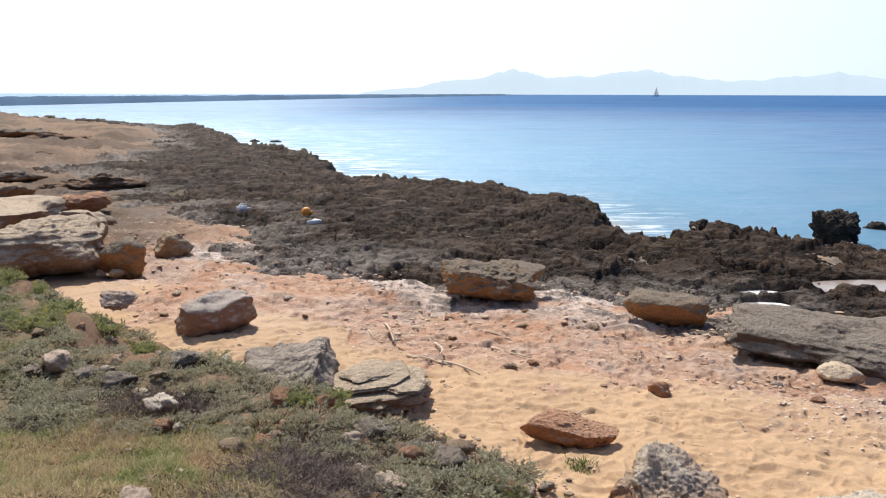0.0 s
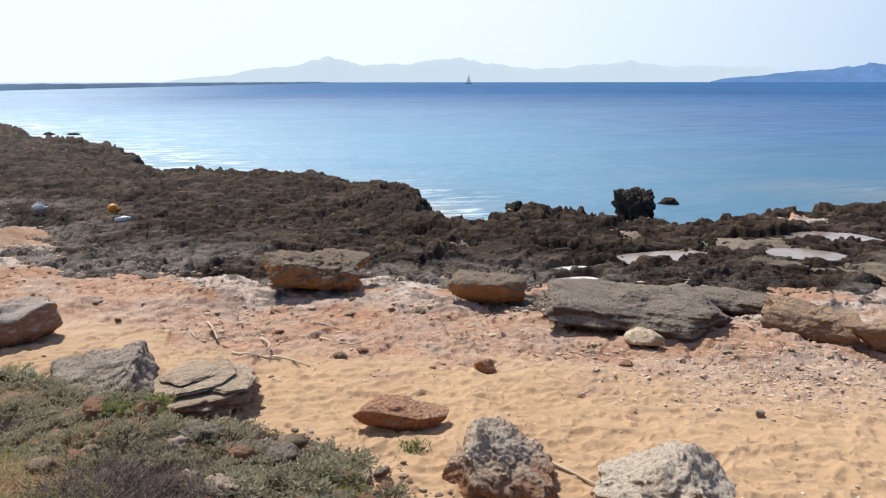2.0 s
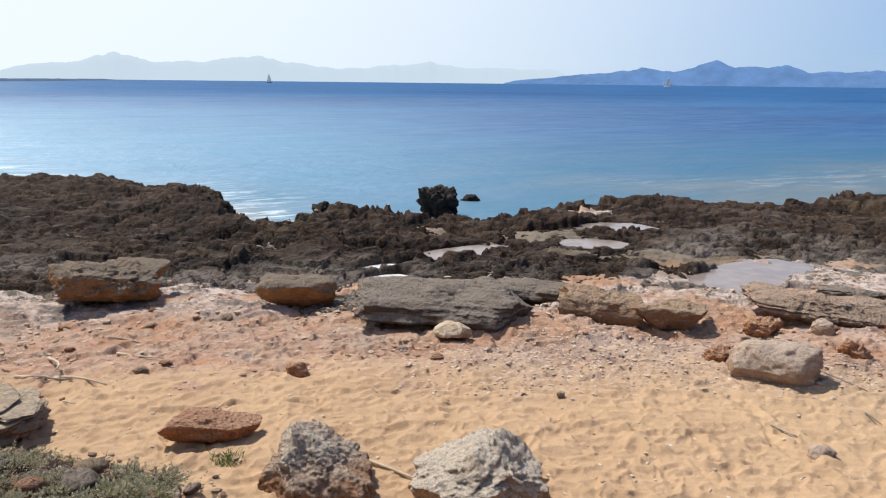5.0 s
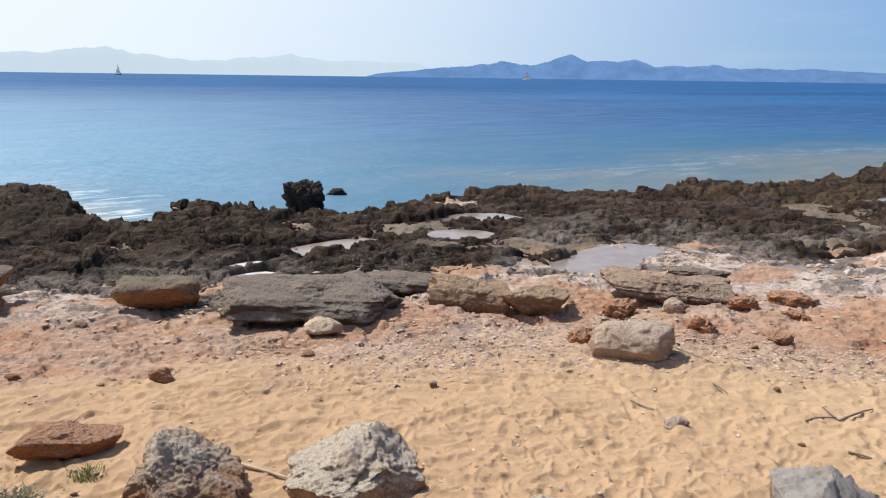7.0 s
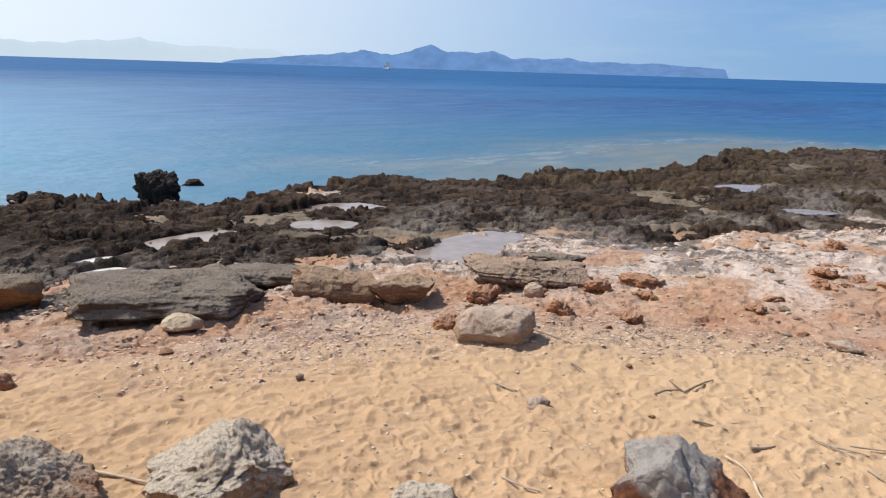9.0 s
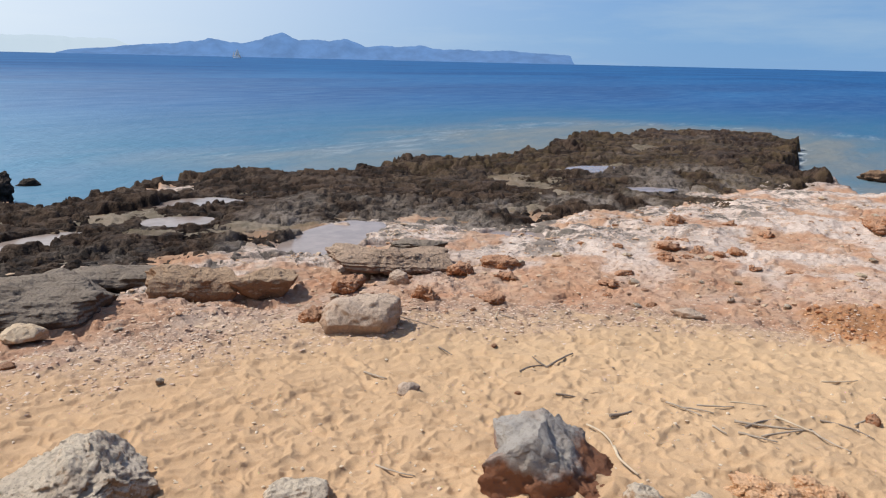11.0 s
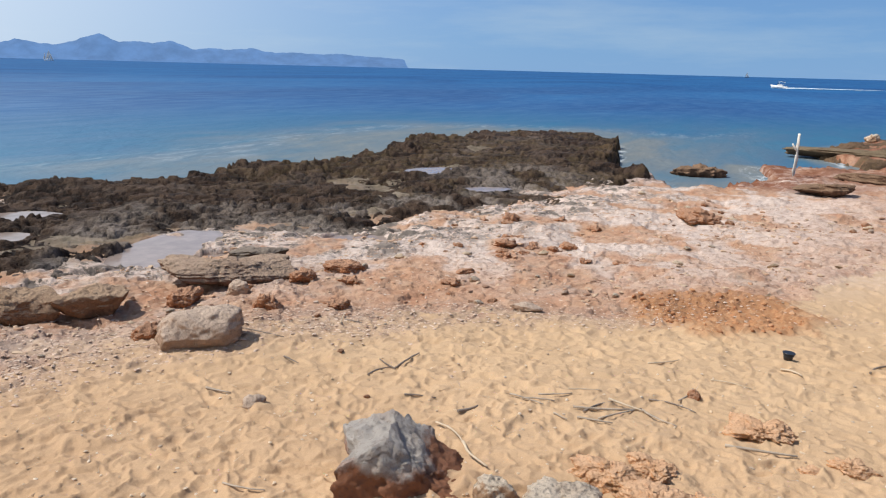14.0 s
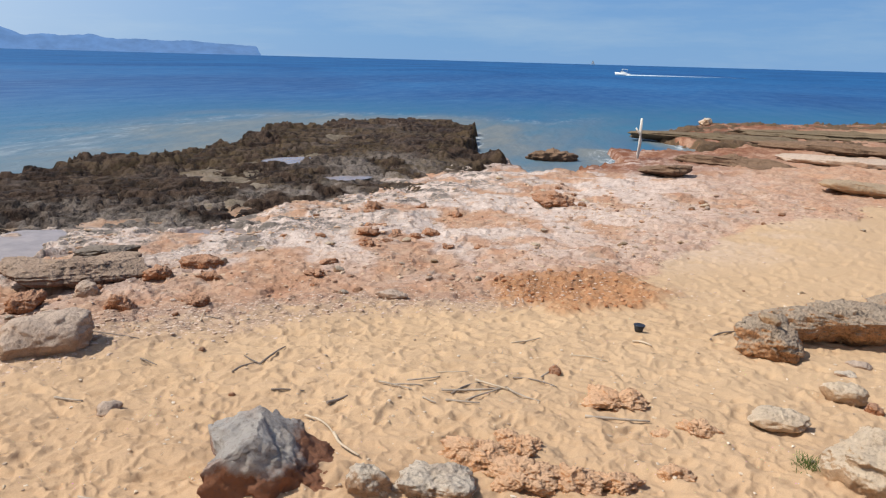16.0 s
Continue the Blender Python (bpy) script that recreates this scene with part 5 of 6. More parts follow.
def wake():
    """White churned water trailing behind the motorboat."""
    n = Nodes("churned_foam")
    mat = n.done(n.mix(n.span(n.noise(n.position(), 0.8, 6, 0.7), 0.4, 0.6), (0.75, 0.8, 0.83), (0.35, 0.5, 0.62)), 0.7)
    bm = bmesh.new()
    rng = random.Random(4)
    for k in range(260):
        t = (k / 260) ** 1.6
        az, r = 92.1 + 7.5 * t, 290 + 12 * t
        wide = 0.5 + 1.6 * (1 - t) * rng.random()
        x, y = bearing(az, r + rng.uniform(-1, 1) * (0.5 + 1.5 * t))
        s = rng.uniform(0.25, 1.0) * wide
        verts = [bm.verts.new((x + s * 1.6 * math.cos(a) * rng.uniform(0.7, 1.2), y + s * math.sin(a) * rng.uniform(0.7, 1.2), 0.03 + 0.0006 * k)) for a in (0, 1.05, 2.1, 3.15, 4.2, 5.2)]
        tip = bm.verts.new((x, y, 0.12 + 0.25 * (1 - t)))
        for i in range(6):
            bm.faces.new((verts[i], verts[(i + 1) % 6], tip))
    return lone("boat_wake", bm, mat, "white foam trail on the water behind a motorboat", "wake", kind="stuff")


wake()

post = new("post")
post.matrix_world = pose(30.1, -1.62, 0.08, 1, 0, 0)
tagged(post, "bare bleached white wooden post on the rock flat", "post")
part("pole", tube(bmesh.new(), [(0, 0, 0), (0.02, 0.01, 0.4), (0.0, -0.02, 0.9), (0.03, 0, 1.3), (0.0, 0.0, 1.72)], [0.065, 0.06, 0.058, 0.055, 0.045], 9), BARE_POST, post)
part("branch_stub", tube(bmesh.new(), [(0.0, 0.03, 1.15), (0.05, 0.12, 1.28), (0.04, 0.17, 1.36)], [0.04, 0.035, 0.03], 7), BARE_POST, post)


def rounded_box(w, d, h, bevel):
    bm = bmesh.new()
    bmesh.ops.create_cube(bm, size=1, matrix=Matrix.Translation((0, 0, h / 2)) @ Matrix.Diagonal((w, d, h, 1)))
    bmesh.ops.bevel(bm, geom=bm.edges[:], offset=bevel, segments=3, affect="EDGES")
    for f in bm.faces:
        f.smooth = True
    return bm


canister = new("plastic_canister")
canister.matrix_world = pose(-5.18, 20.1, at_ground(-5.18, 20.1) + 0.06, 0, 6, 12)
tagged(canister, "white plastic canister washed up on dark rock", "canister")
part("body", rounded_box(0.30, 0.2, 0.17, 0.05), WHITE_PLASTIC, canister)
part("neck", tube(bmesh.new(), [(0.14, 0, 0.09), (0.2, 0, 0.1)], [0.035, 0.035], 10), WHITE_PLASTIC, canister)
part("handle", tube(bmesh.new(), [(-0.06, 0, 0.16), (-0.04, 0, 0.21), (0.06, 0, 0.21), (0.08, 0, 0.16)], [0.016] * 4, 7), WHITE_PLASTIC, canister)
buoy = new("fishing_float")
buoy.matrix_world = pose(-3.42, 19.4, at_ground(-3.42, 19.4) + 0.02, 20, 12, 0)
tagged(buoy, "orange plastic fishing float lying on dark rock", "float")
bm = bmesh.new()
bmesh.ops.create_uvsphere(bm, u_segments=18, v_segments=12, radius=0.125, matrix=Matrix.Translation((0, 0, 0.12)))
for f in bm.faces:
    f.smooth = True
part("body", bm, ORANGE_PLASTIC, buoy)
part("eyelet", tube(bmesh.new(), [(0.1, 0, 0.12), (0.17, 0, 0.14)], [0.05, 0.04], 9), ORANGE_PLASTIC, buoy)
wrap = rock("plastic_scrap", "white crumpled plastic scrap by the float", -3.0, 18.2, at_ground(-3.0, 18.2), 0.36, 0.2, 0.06, WHITE_PLASTIC, 71, detail=3, rough=0.1)
tagged(wrap, category="litter")
bowl = new("plastic_tub")
bowl.matrix_world = pose(9.0, -0.66, at_ground(9.0, -0.66), 4, 0, 0)
tagged(bowl, "small black plastic tub standing on sand", "tub")
part("body", tube(bmesh.new(), [(0, 0, 0), (0, 0, 0.03), (0, 0, 0.075)], [0.045, 0.052, 0.06], 16), BLACK_PLASTIC, bowl)
part("rim", tube(bmesh.new(), [(0, 0, 0.072), (0, 0, 0.084)], [0.068, 0.068], 16), BLACK_PLASTIC, bowl)


# ---- driftwood and canes ----
def stick(x0, y0, x1, y1, thick=0.009, bend=0.06, material=None, lift=0.0):
    """A piece of cane or branch lying on the ground between two places."""
    k = int(abs(x0 * 311 + y1 * 173)) % 89
    rng = random.Random(k)
    material = material or (REED, DRY_WOOD, GREY_WOOD)[k % 3]
    a, b = Vector((x0, y0)), Vector((x1, y1))
    side = Vector((-(b - a).y, (b - a).x)) * bend * rng.uniform(-1, 1)
    base = Vector(((x0 + x1) / 2, (y0 + y1) / 2, at_ground((x0 + x1) / 2, (y0 + y1) / 2)))
    za, zb, zm = at_ground(x0, y0), at_ground(x1, y1), base.z
    pts = []
    for i in range(7):
        t = i / 6
        q = a.lerp(b, t) + side * math.sin(math.pi * t) + Vector((rng.uniform(-1, 1), rng.uniform(-1, 1))) * 0.004
        pts.append((q.x - base.x, q.y - base.y, 0.012 + thick * 0.6 + lift * t + (1 - t) * za + t * zb + max(0, zm - (za + zb) / 2) * math.sin(math.pi * t) - base.z))
    ob = lone("driftwood", tube(bmesh.new(), pts, [thick * (1 - 0.45 * i / 6) for i in range(7)], 6), material,
              "thin bleached cane lying on the ground" if material is REED else "thin dry branch lying on the ground", "driftwood", "driftwood on the beach")
    ob.location = base
    return ob


stick(-0.09, 9.24, -0.03, 8.48, 0.017, 0.08, REED, 0.1)
stick(-0.05, 8.60, 0.41, 8.11, 0.016, 0.03, REED)
stick(-0.42, 8.87, 0.11, 8.44, 0.018, 0.03, REED)
stick(-0.77, 10.25, -0.58, 9.30, 0.016, 0.03, REED)
stick(0.60, 9.22, 1.03, 8.66, 0.014, 0.05, REED)
stick(0.57, 9.90, 0.88, 9.60, 0.014)
stick(-0.35, 8.71, -0.05, 8.52, 0.013)
stick(-0.62, 9.5, -0.5, 9.25, 0.014, 0.2, GREY_WOOD, 0.08)
stick(0.01, 7.76, 0.10, 7.56)
stick(-0.98, 10.03, -0.83, 9.60)
stick(2.05, 5.20, 2.35, 4.55, 0.014, 0.02, REED)
stick(1.23, 6.81, 1.32, 6.96)
stick(5.60, 4.46, 5.57, 4.17, 0.012, 0.05, DRY_WOOD)
stick(6.48, 3.22, 6.87, 3.15, 0.011, 0.2, GREY_WOOD)
stick(6.85, 3.11, 7.32, 3.03, 0.012, 0.1, GREY_WOOD)
stick(6.86, 3.10, 6.95, 3.32, 0.009, 0.1, GREY_WOOD)
stick(2.73, 6.75, 2.70, 6.59)
stick(7.91, 4.30, 8.28, 4.44)
stick(8.15, 4.36, 8.06, 4.09)
stick(3.39, 8.16, 3.47, 7.96)
stick(5.64, 2.17, 5.34, 1.83, 0.011, 0.05, REED)
stick(5.34, 1.83, 4.95, 1.50, 0.013, 0.12, REED)
stick(6.37, 1.18, 6.61, 0.63, 0.011, 0.05, DRY_WOOD)
stick(6.35, 1.08, 6.66, 0.87, 0.010, 0.1, GREY_WOOD)
stick(6.18, 1.10, 6.15, 0.80, 0.011, 0.03, DRY_WOOD)
stick(8.05, 0.73, 8.35, 0.44)
stick(6.20, -0.08, 6.28, -0.62, 0.014, 0.02, DRY_WOOD)
stick(6.14, 1.30, 6.09, 1.17)
stick(5.89, 2.07, 6.13, 1.97, 0.015, 0.15, GREY_WOOD)
stick(6.12, 2.68, 6.20, 2.39)
stick(6.48, 1.78, 6.32, 1.43)
stick(9.00, -1.47, 9.46, -1.84, 0.014, 0.2, GREY_WOOD)
stick(6.54, 1.53, 6.68, 1.25)
stick(6.66, 0.92, 6.57, 0.60, 0.012, 0.03, REED)
stick(7.26, 5.31, 7.16, 4.61)
stick(6.63, 4.27, 6.57, 4.06)
stick(6.43, 1.65, 6.46, 1.36)
stick(6.38, 1.14, 6.55, 0.80, 0.008)
stick(6.21, 0.93, 6.69, 0.63, 0.009)
stick(6.99, 0.34, 7.48, 0.24)
stick(4.09, 3.15, 4.09, 2.81, 0.008)
stick(6.9, 8.6, 7.3, 8.35, 0.02, 0.05, DRY_WOOD)
stick(8.62, -0.58, 8.46, -0.78, 0.014, 0.02, REED)
stick(6.75, 1.30, 6.86, 1.02, 0.007, 0.08, REED)
stick(6.60, 0.62, 6.38, 0.30, 0.010, 0.06, DRY_WOOD)
stick(6.95, 0.60, 6.80, 0.18, 0.008, 0.12, GREY_WOOD)
stick(7.90, 0.10, 7.86, -0.30, 0.008, 0.05, REED)

# ---- low shrubs, grass ----
def thin_blades(n, color):
    """Leaves and blades: matt, with some light coming through them."""
    n.done(color, 0.7, None, Specular_IOR_Level=0.25)
    back = n.node("BsdfTranslucent", Color=color)
    mix = n.tree.nodes.new("ShaderNodeMixShader")
    mix.inputs[0].default_value = 0.35
    n.tree.links.new(n.shader.outputs[0], mix.inputs[1])
    n.tree.links.new(back, mix.inputs[2])
    n.tree.links.new(mix.outputs[0], n.out.inputs["Surface"])
    return n.material


def leaf_material(name, one, two, pale):
    n = Nodes(name)
    rnd = n.tree.nodes.new("ShaderNodeObjectInfo").outputs["Random"]
    isle = n.node("NewGeometry", 8)
    c = n.mix(isle, one, two)
    c = n.mix(n.span(rnd, 0.0, 1.0, 0.0, 0.55), c, pale)
    return thin_blades(n, c)


GREY_LEAF = leaf_material("grey_green_leaves", (0.27, 0.255, 0.15), (0.54, 0.50, 0.35), (0.47, 0.41, 0.31))
GREEN_LEAF = leaf_material("green_leaves", (0.20, 0.23, 0.085), (0.42, 0.42, 0.19), (0.36, 0.34, 0.19))
DEAD_TWIG = leaf_material("dark_dead_twigs", (0.12, 0.085, 0.075), (0.28, 0.215, 0.19), (0.22, 0.165, 0.145))
STEM = leaf_material("brown_stems", (0.10, 0.075, 0.05), (0.17, 0.125, 0.085), (0.14, 0.10, 0.08))
STRAW = leaf_material("straw_and_grass", (0.46, 0.36, 0.24), (0.25, 0.27, 0.12), (0.44, 0.34, 0.25))
def turf_material():
    n = Nodes("mixed_turf_blades")
    p, isle = n.position(), n.node("NewGeometry", 8)
    c = n.mix(isle, (0.62, 0.47, 0.29), (0.42, 0.36, 0.18))
    c = n.mix(n.span(n.noise(p, 1.7, 5, 0.7), 0.47, 0.6, 0, 0.85), c, n.mix(isle, (0.19, 0.25, 0.07), (0.36, 0.40, 0.15)))
    c = n.mix(n.span(n.noise(n.stretch(p, 1, 1, 0.2), 2.6, 5, 0.7), 0.52, 0.66, 0, 0.8), c, n.mix(isle, (0.56, 0.34, 0.22), (0.38, 0.23, 0.15)))
    return thin_blades(n, c)


TURF_BLADES = turf_material()
TUFT_GREEN = leaf_material("fresh_grass", (0.11, 0.17, 0.04), (0.19, 0.24, 0.08), (0.15, 0.2, 0.06))
YELLOW = leaf_material("yellow_flowers", (0.65, 0.5, 0.04), (0.5, 0.42, 0.06), (0.6, 0.48, 0.05))


def array_mesh(name, verts, faces, material):
    me = bpy.data.meshes.new(name)
    me.from_pydata(verts, [], faces)
    me.materials.append(material)
    me.update()
    return me


def add_leaf(verts, faces, at, way, side, long, wide):
    k = len(verts)
    up = way.cross(side) * (wide * 0.35)
    verts += [tuple(at), tuple(at + way * long * 0.55 + side * wide - up), tuple(at + way * long + up * 0.4), tuple(at + way * long * 0.55 - side * wide - up)]
    faces += [(k, k + 1, k + 2), (k, k + 2, k + 3)]


def add_twig(verts, faces, a, b, thick):
    k = len(verts)
    d = (b - a).normalized()
    s = d.orthogonal().normalized() * thick
    t = d.cross(s)
    verts += [tuple(a + s), tuple(a - 0.5 * s + 0.87 * t), tuple(a - 0.5 * s - 0.87 * t), tuple(b)]
    faces += [(k, k + 1, k + 3), (k + 1, k + 2, k + 3), (k + 2, k, k + 3)]


def shrub(seed, shoots, leaves, long, leaf, flowers=False, high=0.55):
    """A low cushion about 1 m across before scaling: stems from the foot, each with a tuft of small leaves."""
    rng = random.Random(seed)
    sv, sf, lv, lf, fv, ff = [], [], [], [], [], []
    lobes = [(Vector((rng.uniform(-0.3, 0.3), rng.uniform(-0.3, 0.3), 0)), rng.uniform(0.18, 0.34)) for _ in range(6)]
    for _ in range(shoots):
        foot, size = rng.choice(lobes)
        a, e = rng.uniform(0, 6.283), math.asin(rng.uniform(0.02, 1))
        out = Vector((math.cos(a) * math.cos(e), math.sin(a) * math.cos(e), math.sin(e)))
        tip = foot + Vector((out.x, out.y, out.z * high * 1.6)) * size * rng.uniform(0.75, 1.15)
        root = foot * 0.6 + Vector((out.x, out.y, 0)) * size * 0.3
        add_twig(sv, sf, root, tip, 0.008)
        for _ in range(leaves):
            way = (out + Vector((rng.gauss(0, 0.7), rng.gauss(0, 0.7), rng.gauss(0.25, 0.5)))).normalized()
            at = root.lerp(tip, rng.uniform(0.55, 1.0)) + Vector((rng.gauss(0, 0.016), rng.gauss(0, 0.016), rng.gauss(0, 0.012)))
            add_leaf(lv, lf, at, way, way.orthogonal().normalized(), long * rng.uniform(0.6, 1.2), long * 0.2)
        if flowers and rng.random() < 0.10:
            for _ in range(5):
                way = (Vector((rng.gauss(0, 0.5), rng.gauss(0, 0.5), 1))).normalized()
                add_leaf(fv, ff, tip + Vector((rng.gauss(0, 0.01), rng.gauss(0, 0.01), 0.01)), way, way.orthogonal().normalized(), 0.03, 0.012)
    base = new("shrub")
    for nm, v, f, m in (("stem_tangle", sv, sf, STEM), ("foliage", lv, lf, leaf), ("flowers", fv, ff, YELLOW)):
        if v:
            tagged(new(nm, array_mesh(nm, v, f, m)), kind="stuff").parent = base
    return base


def dead_bush(seed):
    rng = random.Random(seed)
    v, f = [], []
    for _ in range(260):
        a, e = rng.uniform(0, 6.283), rng.uniform(0.1, 1.3)
        root = Vector((rng.gauss(0, 0.16), rng.gauss(0, 0.16), 0))
        at, way = root, Vector((math.cos(a) * math.cos(e), math.sin(a) * math.cos(e), math.sin(e) * 0.6))
        for step in range(3):
            end = at + (way + Vector((rng.gauss(0, 0.5), rng.gauss(0, 0.5), rng.gauss(0, 0.3)))) * rng.uniform(0.06, 0.13)
            add_twig(v, f, at, end, 0.006)
            for _ in range(2):
                side = (way + Vector((rng.gauss(0, 1), rng.gauss(0, 1), rng.gauss(0, 1)))).normalized()
                add_twig(v, f, end, end + side * rng.uniform(0.03, 0.07), 0.004)
            at = end
    base = new("dead_shrub")
    tagged(new("twig_tangle", array_mesh("twig_tangle", v, f, DEAD_TWIG)), kind="stuff").parent = base
    return base


kinds = [tagged(shrub(1, 150, 11, 0.06, GREY_LEAF), "low grey-green cushion shrub on the stony bank", "shrub", "shrubs on the bank"),
         tagged(shrub(2, 170, 11, 0.052, GREY_LEAF), "low grey-green cushion shrub on the stony bank", "shrub", "shrubs on the bank"),
         tagged(shrub(3, 150, 11, 0.065, GREEN_LEAF, True), "low green shrub with a few yellow flowers", "shrub", "shrubs on the bank"),
         tagged(dead_bush(4), "dark dry leafless shrub on the bank", "shrub", "shrubs on the bank")]


def planted(kind, x, y, size, turn, high=1.0):
    ob = copy_thing(kinds[kind], pose(x, y, at_ground(x, y) - 0.02, 0, 0, turn))
    ob.scale = (size, size, size * high)


rng = random.Random(11)
spots = []
tries = 0
while len(spots) < 230 and tries < 9000:
    tries += 1
    az, r = rng.uniform(-36, 14), rng.uniform(3.0, 13.5) ** 1.0
    x, y = bearing(az, r)
    edge_in = float(inside(BANK, np.array([x]), np.array([y]))[0])
    if edge_in < -0.02 or (-4.2 < x < -1.25 and 3.0 < y < 5.45) or (y > 7.0 and x < -1.6 and rng.random() < 0.5):
        continue
    if any((x - a) ** 2 + (y - b) ** 2 < (0.20 + 0.012 * r) ** 2 for a, b in spots):
        continue
    if math.hypot(x + 1.4, y - 7.2) < 0.45 or math.hypot(x + 0.6, y - 7.05) < 0.6:
        continue
    spots.append((x, y))
    near_dark = math.hypot(x + 0.95, y - 4.3) < 0.75 or math.hypot(x + 2.5, y - 6.1) < 0.45
    kind = 3 if near_dark or rng.random() < 0.12 else (2 if (edge_in < 0.55 and rng.random() < 0.45) or (x < -4 and rng.random() < 0.5) else rng.choice((0, 1)))
    planted(kind, x, y, rng.uniform(0.42, 0.72), rng.uniform(0, 360), rng.uniform(0.65, 0.95))
planted(3, 12.95, -1.1, 0.5, 20, 0.5)
for k in kinds:
    for part_ob in list(k.children):
        bpy.data.objects.remove(part_ob)
    bpy.data.objects.remove(k)


def grass(name, label, count, place, high, material, seed, category="grass", kind="stuff"):
    r_ = random.Random(seed)
    v, f = [], []
    for _ in range(count):
        x, y = place(r_)
        lean = Vector((r_.gauss(0, 0.6), r_.gauss(0, 0.6), 1)).normalized()
        h = high * r_.uniform(0.4, 1.2)
        side = Vector((r_.gauss(0, 1), r_.gauss(0, 1), 0)).normalized() * 0.0035
        v.append(((x, y), lean, h, side))
    xs, ys = np.array([q[0][0] for q in v]), np.array([q[0][1] for q in v])
    zs = np.maximum(np.maximum(ground_level(xs, ys), bank_level(xs, ys)), -1)
    verts = []
    for ((x, y), lean, h, side), z in zip(v, zs):
        k = len(verts)
        a = Vector((x, y, z - 0.01))
        m = a + lean * h * 0.6
        t = a + lean * h + Vector((lean.x, lean.y, -0.3)) * h * 0.3
        verts += [tuple(a - side), tuple(a + side), tuple(m + side * 0.8), tuple(m - side * 0.8), tuple(t)]
        f += [(k, k + 1, k + 2, k + 3), (k + 3, k + 2, k + 4)]
    return tagged(new(name, array_mesh(name, verts, f, material)), label, category, kind=kind)


def on_turf(r_):
    while True:
        x, y = r_.uniform(-4.2, -0.9), r_.uniform(3.0, 5.9)
        if math.hypot((x + 2.4) / 1.5, (y - 4.5) / 1.25) < r_.uniform(0.75, 1.15):
            return x, y


def all_bank(r_):
    while True:
        x, y = bearing(r_.uniform(-36, 12), r_.uniform(3.0, 12.0))
        if float(inside(BANK, np.array([x]), np.array([y]))[0]) > 0.05:
            return x, y


grass("dry_grass", "dry straw-coloured grass with green patches on the bank", 26000, on_turf, 0.085, TURF_BLADES, 21)
grass("sparse_grass", "thin dry grass between the shrubs", 3500, all_bank, 0.09, STRAW, 22)
grass("grass_tuft", "small green grass tuft growing from the sand", 150, lambda r_: (1.08 + r_.gauss(0, 0.055), 5.72 + r_.gauss(0, 0.05)), 0.09, TUFT_GREEN, 23, "grass", "")
grass("grass_tuft", "green tuft growing beside a pale boulder", 120, lambda r_: (5.72 + r_.gauss(0, 0.05), -1.72 + r_.gauss(0, 0.05)), 0.10, TUFT_GREEN, 24, "grass", "")


# ---- loose stones, gravel, twigs ----
STONE_MESHES = [rock_mesh("loose_stone", 1, 0.8, 0.55, m, 300 + k, box=2.8, rough=0.10, detail=3, cuts=6)
                for k, m in enumerate((PALE_BLOCK, RED_ROCK, CREAM, TAN_STONE, RED_ROCK, PITTED))]
rng = random.Random(31)
made = 0
while made < 95:
    az, r = rng.uniform(-28, 112), rng.choice((rng.uniform(5, 12), rng.uniform(7, 22)))
    x, y = bearing(az, r)
    p, q = np.array([x]), np.array([y])
    if float(inside(BANK, p, q)[0]) > -0.2 or float(inside(LAND, p, q)[0]) < 0.8 or float(inside(REEF, p, q)[0]) > -0.4:
        continue
    here = dict(ground_level(p, q, True)[1])
    crust = float(here["crust"][0])
    if float(here["clay"][0]) > 0.2:
        continue
    if rng.random() > 0.12 + 0.88 * crust:
        continue
    ob = new("loose_stone", STONE_MESHES[rng.randrange(6)])
    s = rng.uniform(0.05, 0.11) * (1 + 0.055 * r) * (0.55 if crust < 0.5 else 1)
    ob.matrix_world = pose(x, y, at_ground(x, y) - 0.12 * s, rng.uniform(-12, 12), rng.uniform(-12, 12), rng.uniform(0, 360)) @ Matrix.Diagonal((s, s, s * rng.uniform(0.7, 1.2), 1))
    tagged(ob, "small weathered loose stone on the flat", "stone", "loose stones on the flat")
    made += 1


made = 0
while made < 90:
    x, y = bearing(rng.uniform(-30, 13), rng.uniform(4.2, 9.5))
    d = float(inside(BANK, np.array([x]), np.array([y]))[0])
    if d < -0.15 or d > 1.6 or (d > 0.7 and rng.random() < 0.6):
        continue
    ob = new("loose_stone", STONE_MESHES[rng.randrange(6)])
    s = rng.uniform(0.07, 0.24) ** 1.1
    ob.matrix_world = pose(x, y, at_ground(x, y) - 0.05 * s, rng.uniform(-18, 18), rng.uniform(-18, 18), rng.uniform(0, 360)) @ Matrix.Diagonal((s, s, s * rng.uniform(0.7, 1.2), 1))
    tagged(ob, "loose weathered stone between the low shrubs", "stone", "loose stones on the bank")
    made += 1


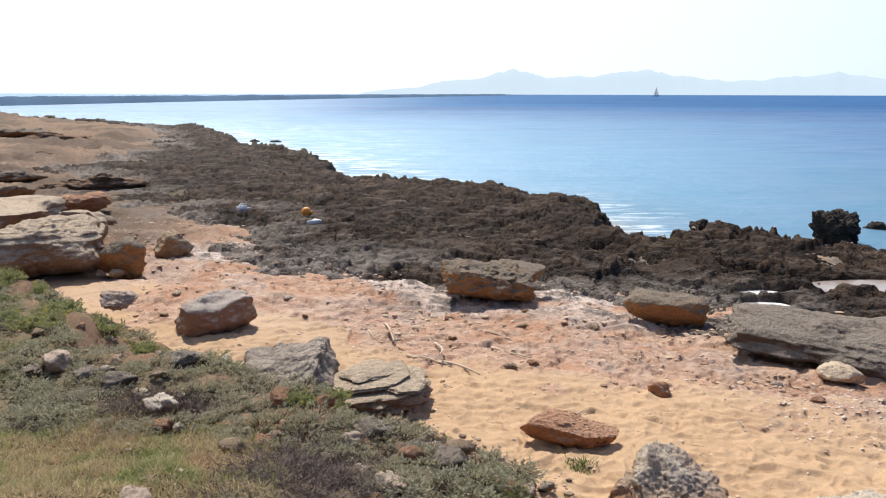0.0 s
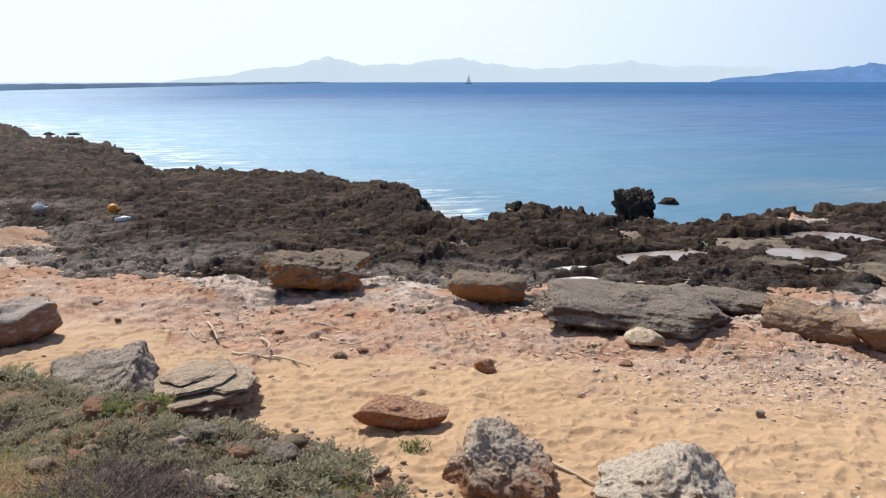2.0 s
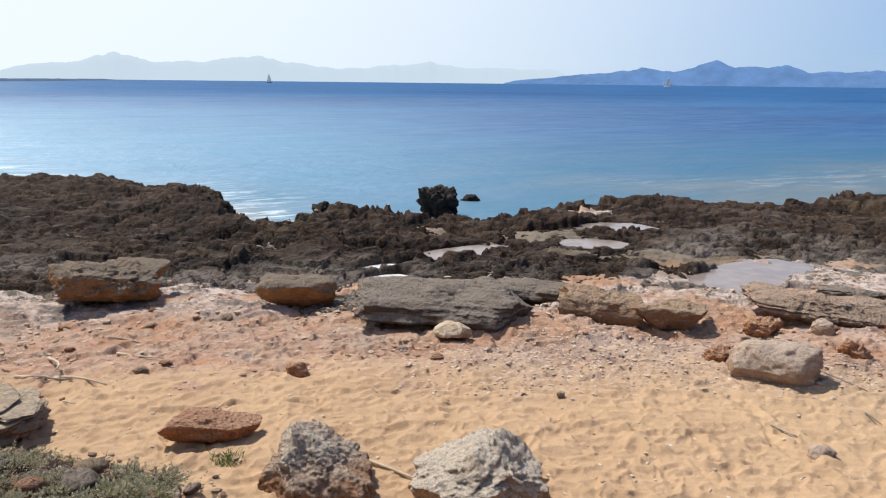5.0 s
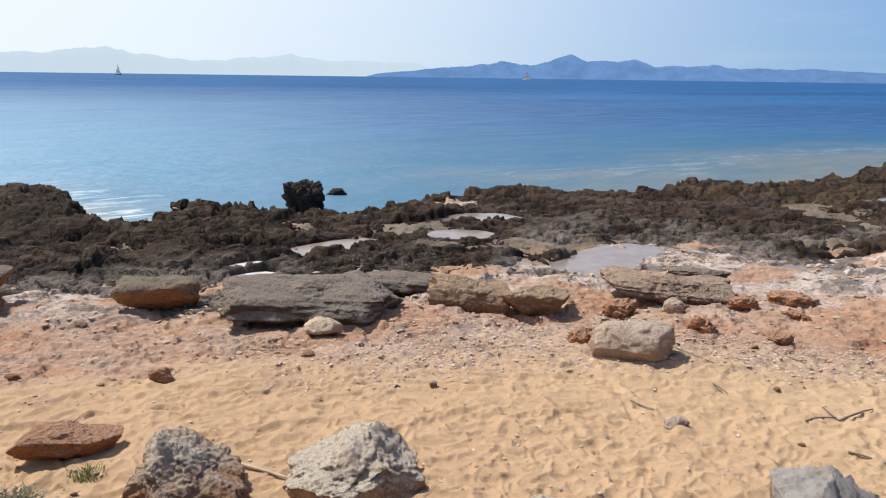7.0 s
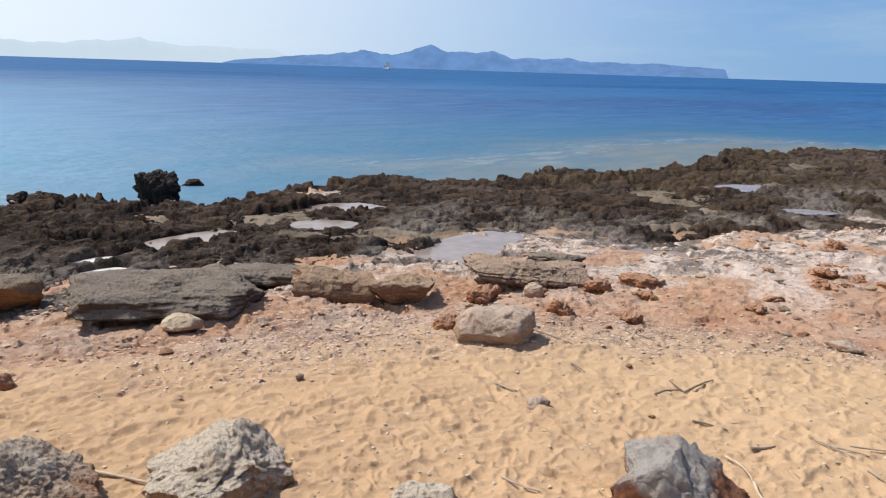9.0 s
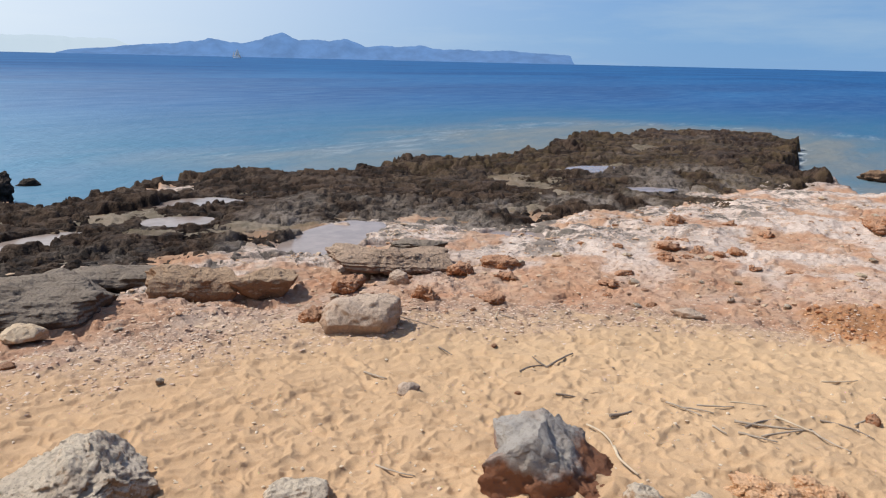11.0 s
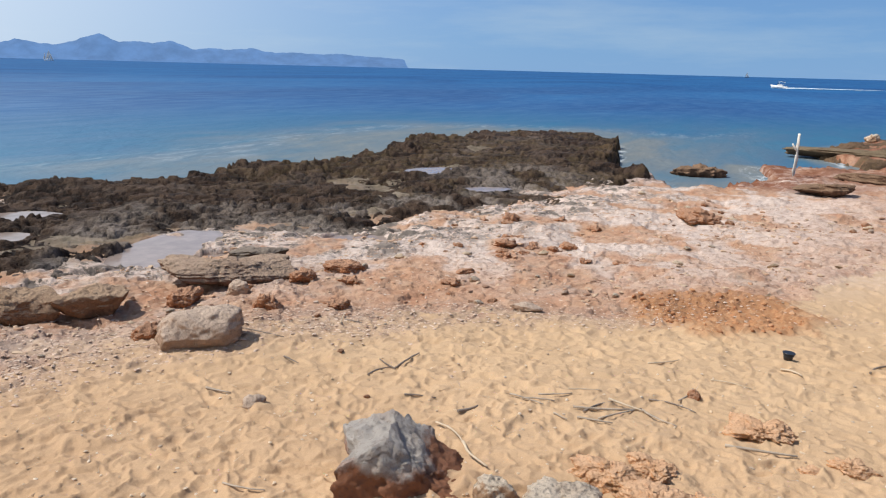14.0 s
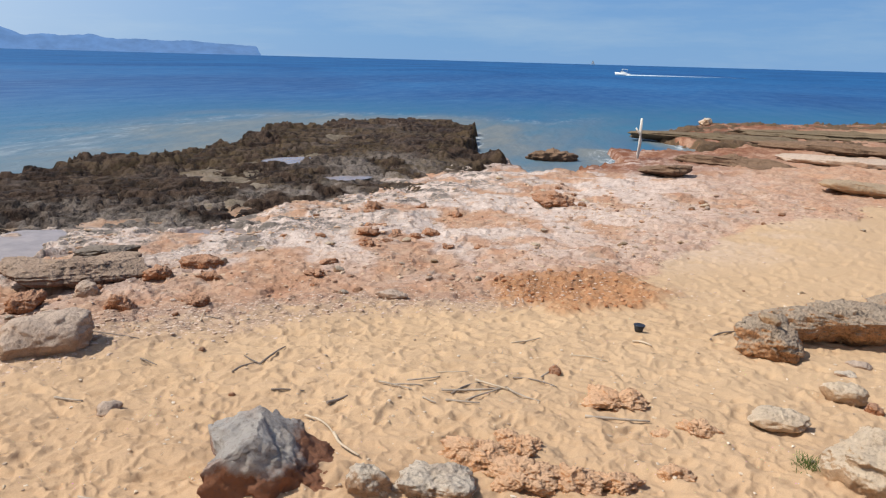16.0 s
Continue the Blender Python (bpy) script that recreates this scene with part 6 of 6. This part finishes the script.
def scatter(name, label, count, seed, size, material, zone, flat=0.6, category="gravel"):
    """Many small bits joined into one: pebbles, shells, chips."""
    r_ = np.random.RandomState(seed)
    az, r = np.radians(r_.uniform(-30, 113, count * 8)), 4.5 + 17 * r_.uniform(0, 1, count * 8) ** 1.6
    x, y = np.sin(az) * r, np.cos(az) * r
    chance = zone(x, y)
    ok = r_.uniform(0, 1, len(x)) < chance
    x, y = x[ok][:count], y[ok][:count]
    z = at_grounds(x, y)
    v0, f0 = ball(1)
    n, m = len(x), len(v0)
    s = size * r_.uniform(0.35, 1.0, n) ** 2 * (1 + 0.05 * np.hypot(x, y)) + 0.006
    v = v0[None] * (1 + 0.35 * r_.uniform(-1, 1, (n, m, 1)))
    v = v * np.stack([s * r_.uniform(0.7, 1.6, n), s * r_.uniform(0.7, 1.2, n), s * flat], -1)[:, None, :]
    t = r_.uniform(0, 6.283, n)
    vx = v[..., 0] * np.cos(t)[:, None] - v[..., 1] * np.sin(t)[:, None] + x[:, None]
    vy = v[..., 0] * np.sin(t)[:, None] + v[..., 1] * np.cos(t)[:, None] + y[:, None]
    vz = v[..., 2] + (z + 0.25 * s * flat)[:, None]
    faces = (np.array(f0)[None] + (np.arange(n) * m)[:, None, None]).reshape(-1, 3)
    return tagged(new(name, array_mesh(name, np.stack([vx, vy, vz], -1).reshape(-1, 3).tolist(), faces.tolist(), material)), label, category, kind="stuff")


def pebble_material(name, one, two, three):
    n = Nodes(name)
    isle = n.node("NewGeometry", 8)
    c = n.mix(n.span(isle, 0.0, 0.5), one, two)
    c = n.mix(n.span(isle, 0.55, 0.95), c, three)
    return n.done(c, 0.9, n.bump(n.noise(n.position(), 60, 4), 0.4, 0.01), Specular_IOR_Level=0.2)


def crust_zone(x, y):
    k = dict(ground_level(x, y, True)[1])
    return np.clip((1 - k["clay"]) * 0.15 * k["crust"] + 0.9 * k["gravel"] + 0.25 * k["salt"], 0, 1) * (inside(BANK, x, y) < -0.1) * (inside(REEF, x, y) < 0)


def sand_zone(x, y):
    k = dict(ground_level(x, y, True)[1])
    return 0.35 * (1 - k["crust"]) * (inside(BANK, x, y) < 0.0) * (np.hypot(x, y) < 13)


def foot_zone(x, y):
    d = inside(BANK, x, y)
    return smooth(-0.5, -0.05, d) * (0.08 + 0.92 * smooth(0.6, 0.1, d)) * (y > 3)


MIXED = pebble_material("mixed_pebbles", (0.52, 0.36, 0.27), (0.64, 0.51, 0.41), (0.40, 0.27, 0.20))
PALE_CHIPS = pebble_material("pale_chips", (0.56, 0.42, 0.28), (0.70, 0.60, 0.48), (0.38, 0.28, 0.20))
RUBBLE = pebble_material("bank_rubble_stone", (0.36, 0.22, 0.14), (0.44, 0.34, 0.25), (0.16, 0.11, 0.085))
scatter("gravel", "mixed pink and pale gravel on the crusted flat", 14000, 41, 0.013, MIXED, crust_zone, 0.35)
def rubble_zone(x, y):
    k = dict(ground_level(x, y, True)[1])
    return np.clip((1 - k["clay"]) * k["crust"] * smooth(-0.25, 0.35, fbm(x, y, 0.9, 4, 133)), 0, 1) * (inside(BANK, x, y) < -0.1) * (inside(REEF, x, y) < 0.3)


def clay_zone(x, y):
    return smooth(0.45, 0.9, dict(ground_level(x, y, True)[1])["clay"])


CLODS = pebble_material("clay_clods", (0.50, 0.26, 0.13), (0.40, 0.185, 0.09), (0.56, 0.34, 0.20))
scatter("clay_clods", "crumbled orange clay clods in a low spread heap", 3200, 45, 0.022, CLODS, clay_zone, 0.7, "clay")
CRUST_BITS = pebble_material("crust_fragments", (0.46, 0.27, 0.17), (0.56, 0.42, 0.30), (0.30, 0.18, 0.12))
scatter("crust_rubble", "broken pink and brown fragments lying on the flat", 2400, 44, 0.028, CRUST_BITS, rubble_zone, 0.5)
scatter("sand_grit", "scattered chips and shell bits on sand", 900, 42, 0.009, PALE_CHIPS, sand_zone)
scatter("bank_rubble", "loose rubble along the foot of the bank", 2600, 43, 0.024, RUBBLE, foot_zone)


def twig_litter():
    r_ = random.Random(51)
    v, f, spots_ = [], [], []
    while len(spots_) < 4200:
        x, y = bearing(r_.uniform(-8, 100), r_.uniform(5.3, 11.5))
        spots_.append((x, y))
    xs, ys = np.array([s[0] for s in spots_]), np.array([s[1] for s in spots_])
    zs, masks = ground_level(xs, ys, True)
    masks = dict(masks)
    off = inside(BANK, xs, ys) > -0.1
    for x, y, z, g, c, skip in zip(xs, ys, zs, masks["gravel"], masks["crust"], off):
        if skip or r_.random() > 0.16 + 0.8 * g + 0.25 * c:
            continue
        a = r_.gauss(0.2, 0.8)
        h = r_.uniform(0.03, 0.15)
        d = Vector((math.cos(a), math.sin(a), r_.uniform(-0.05, 0.12))) * h
        add_twig(v, f, Vector((x, y, z + 0.008)), Vector((x, y, z + 0.008)) + d, 0.004)
    return tagged(new("twig_litter", array_mesh("twig_litter", v, f, leaf_material("dry_bits", (0.66, 0.53, 0.40), (0.38, 0.28, 0.20), (0.56, 0.44, 0.32)))),
                  "fine dry twigs and straw washed along the sand", "litter", kind="stuff")


twig_litter()
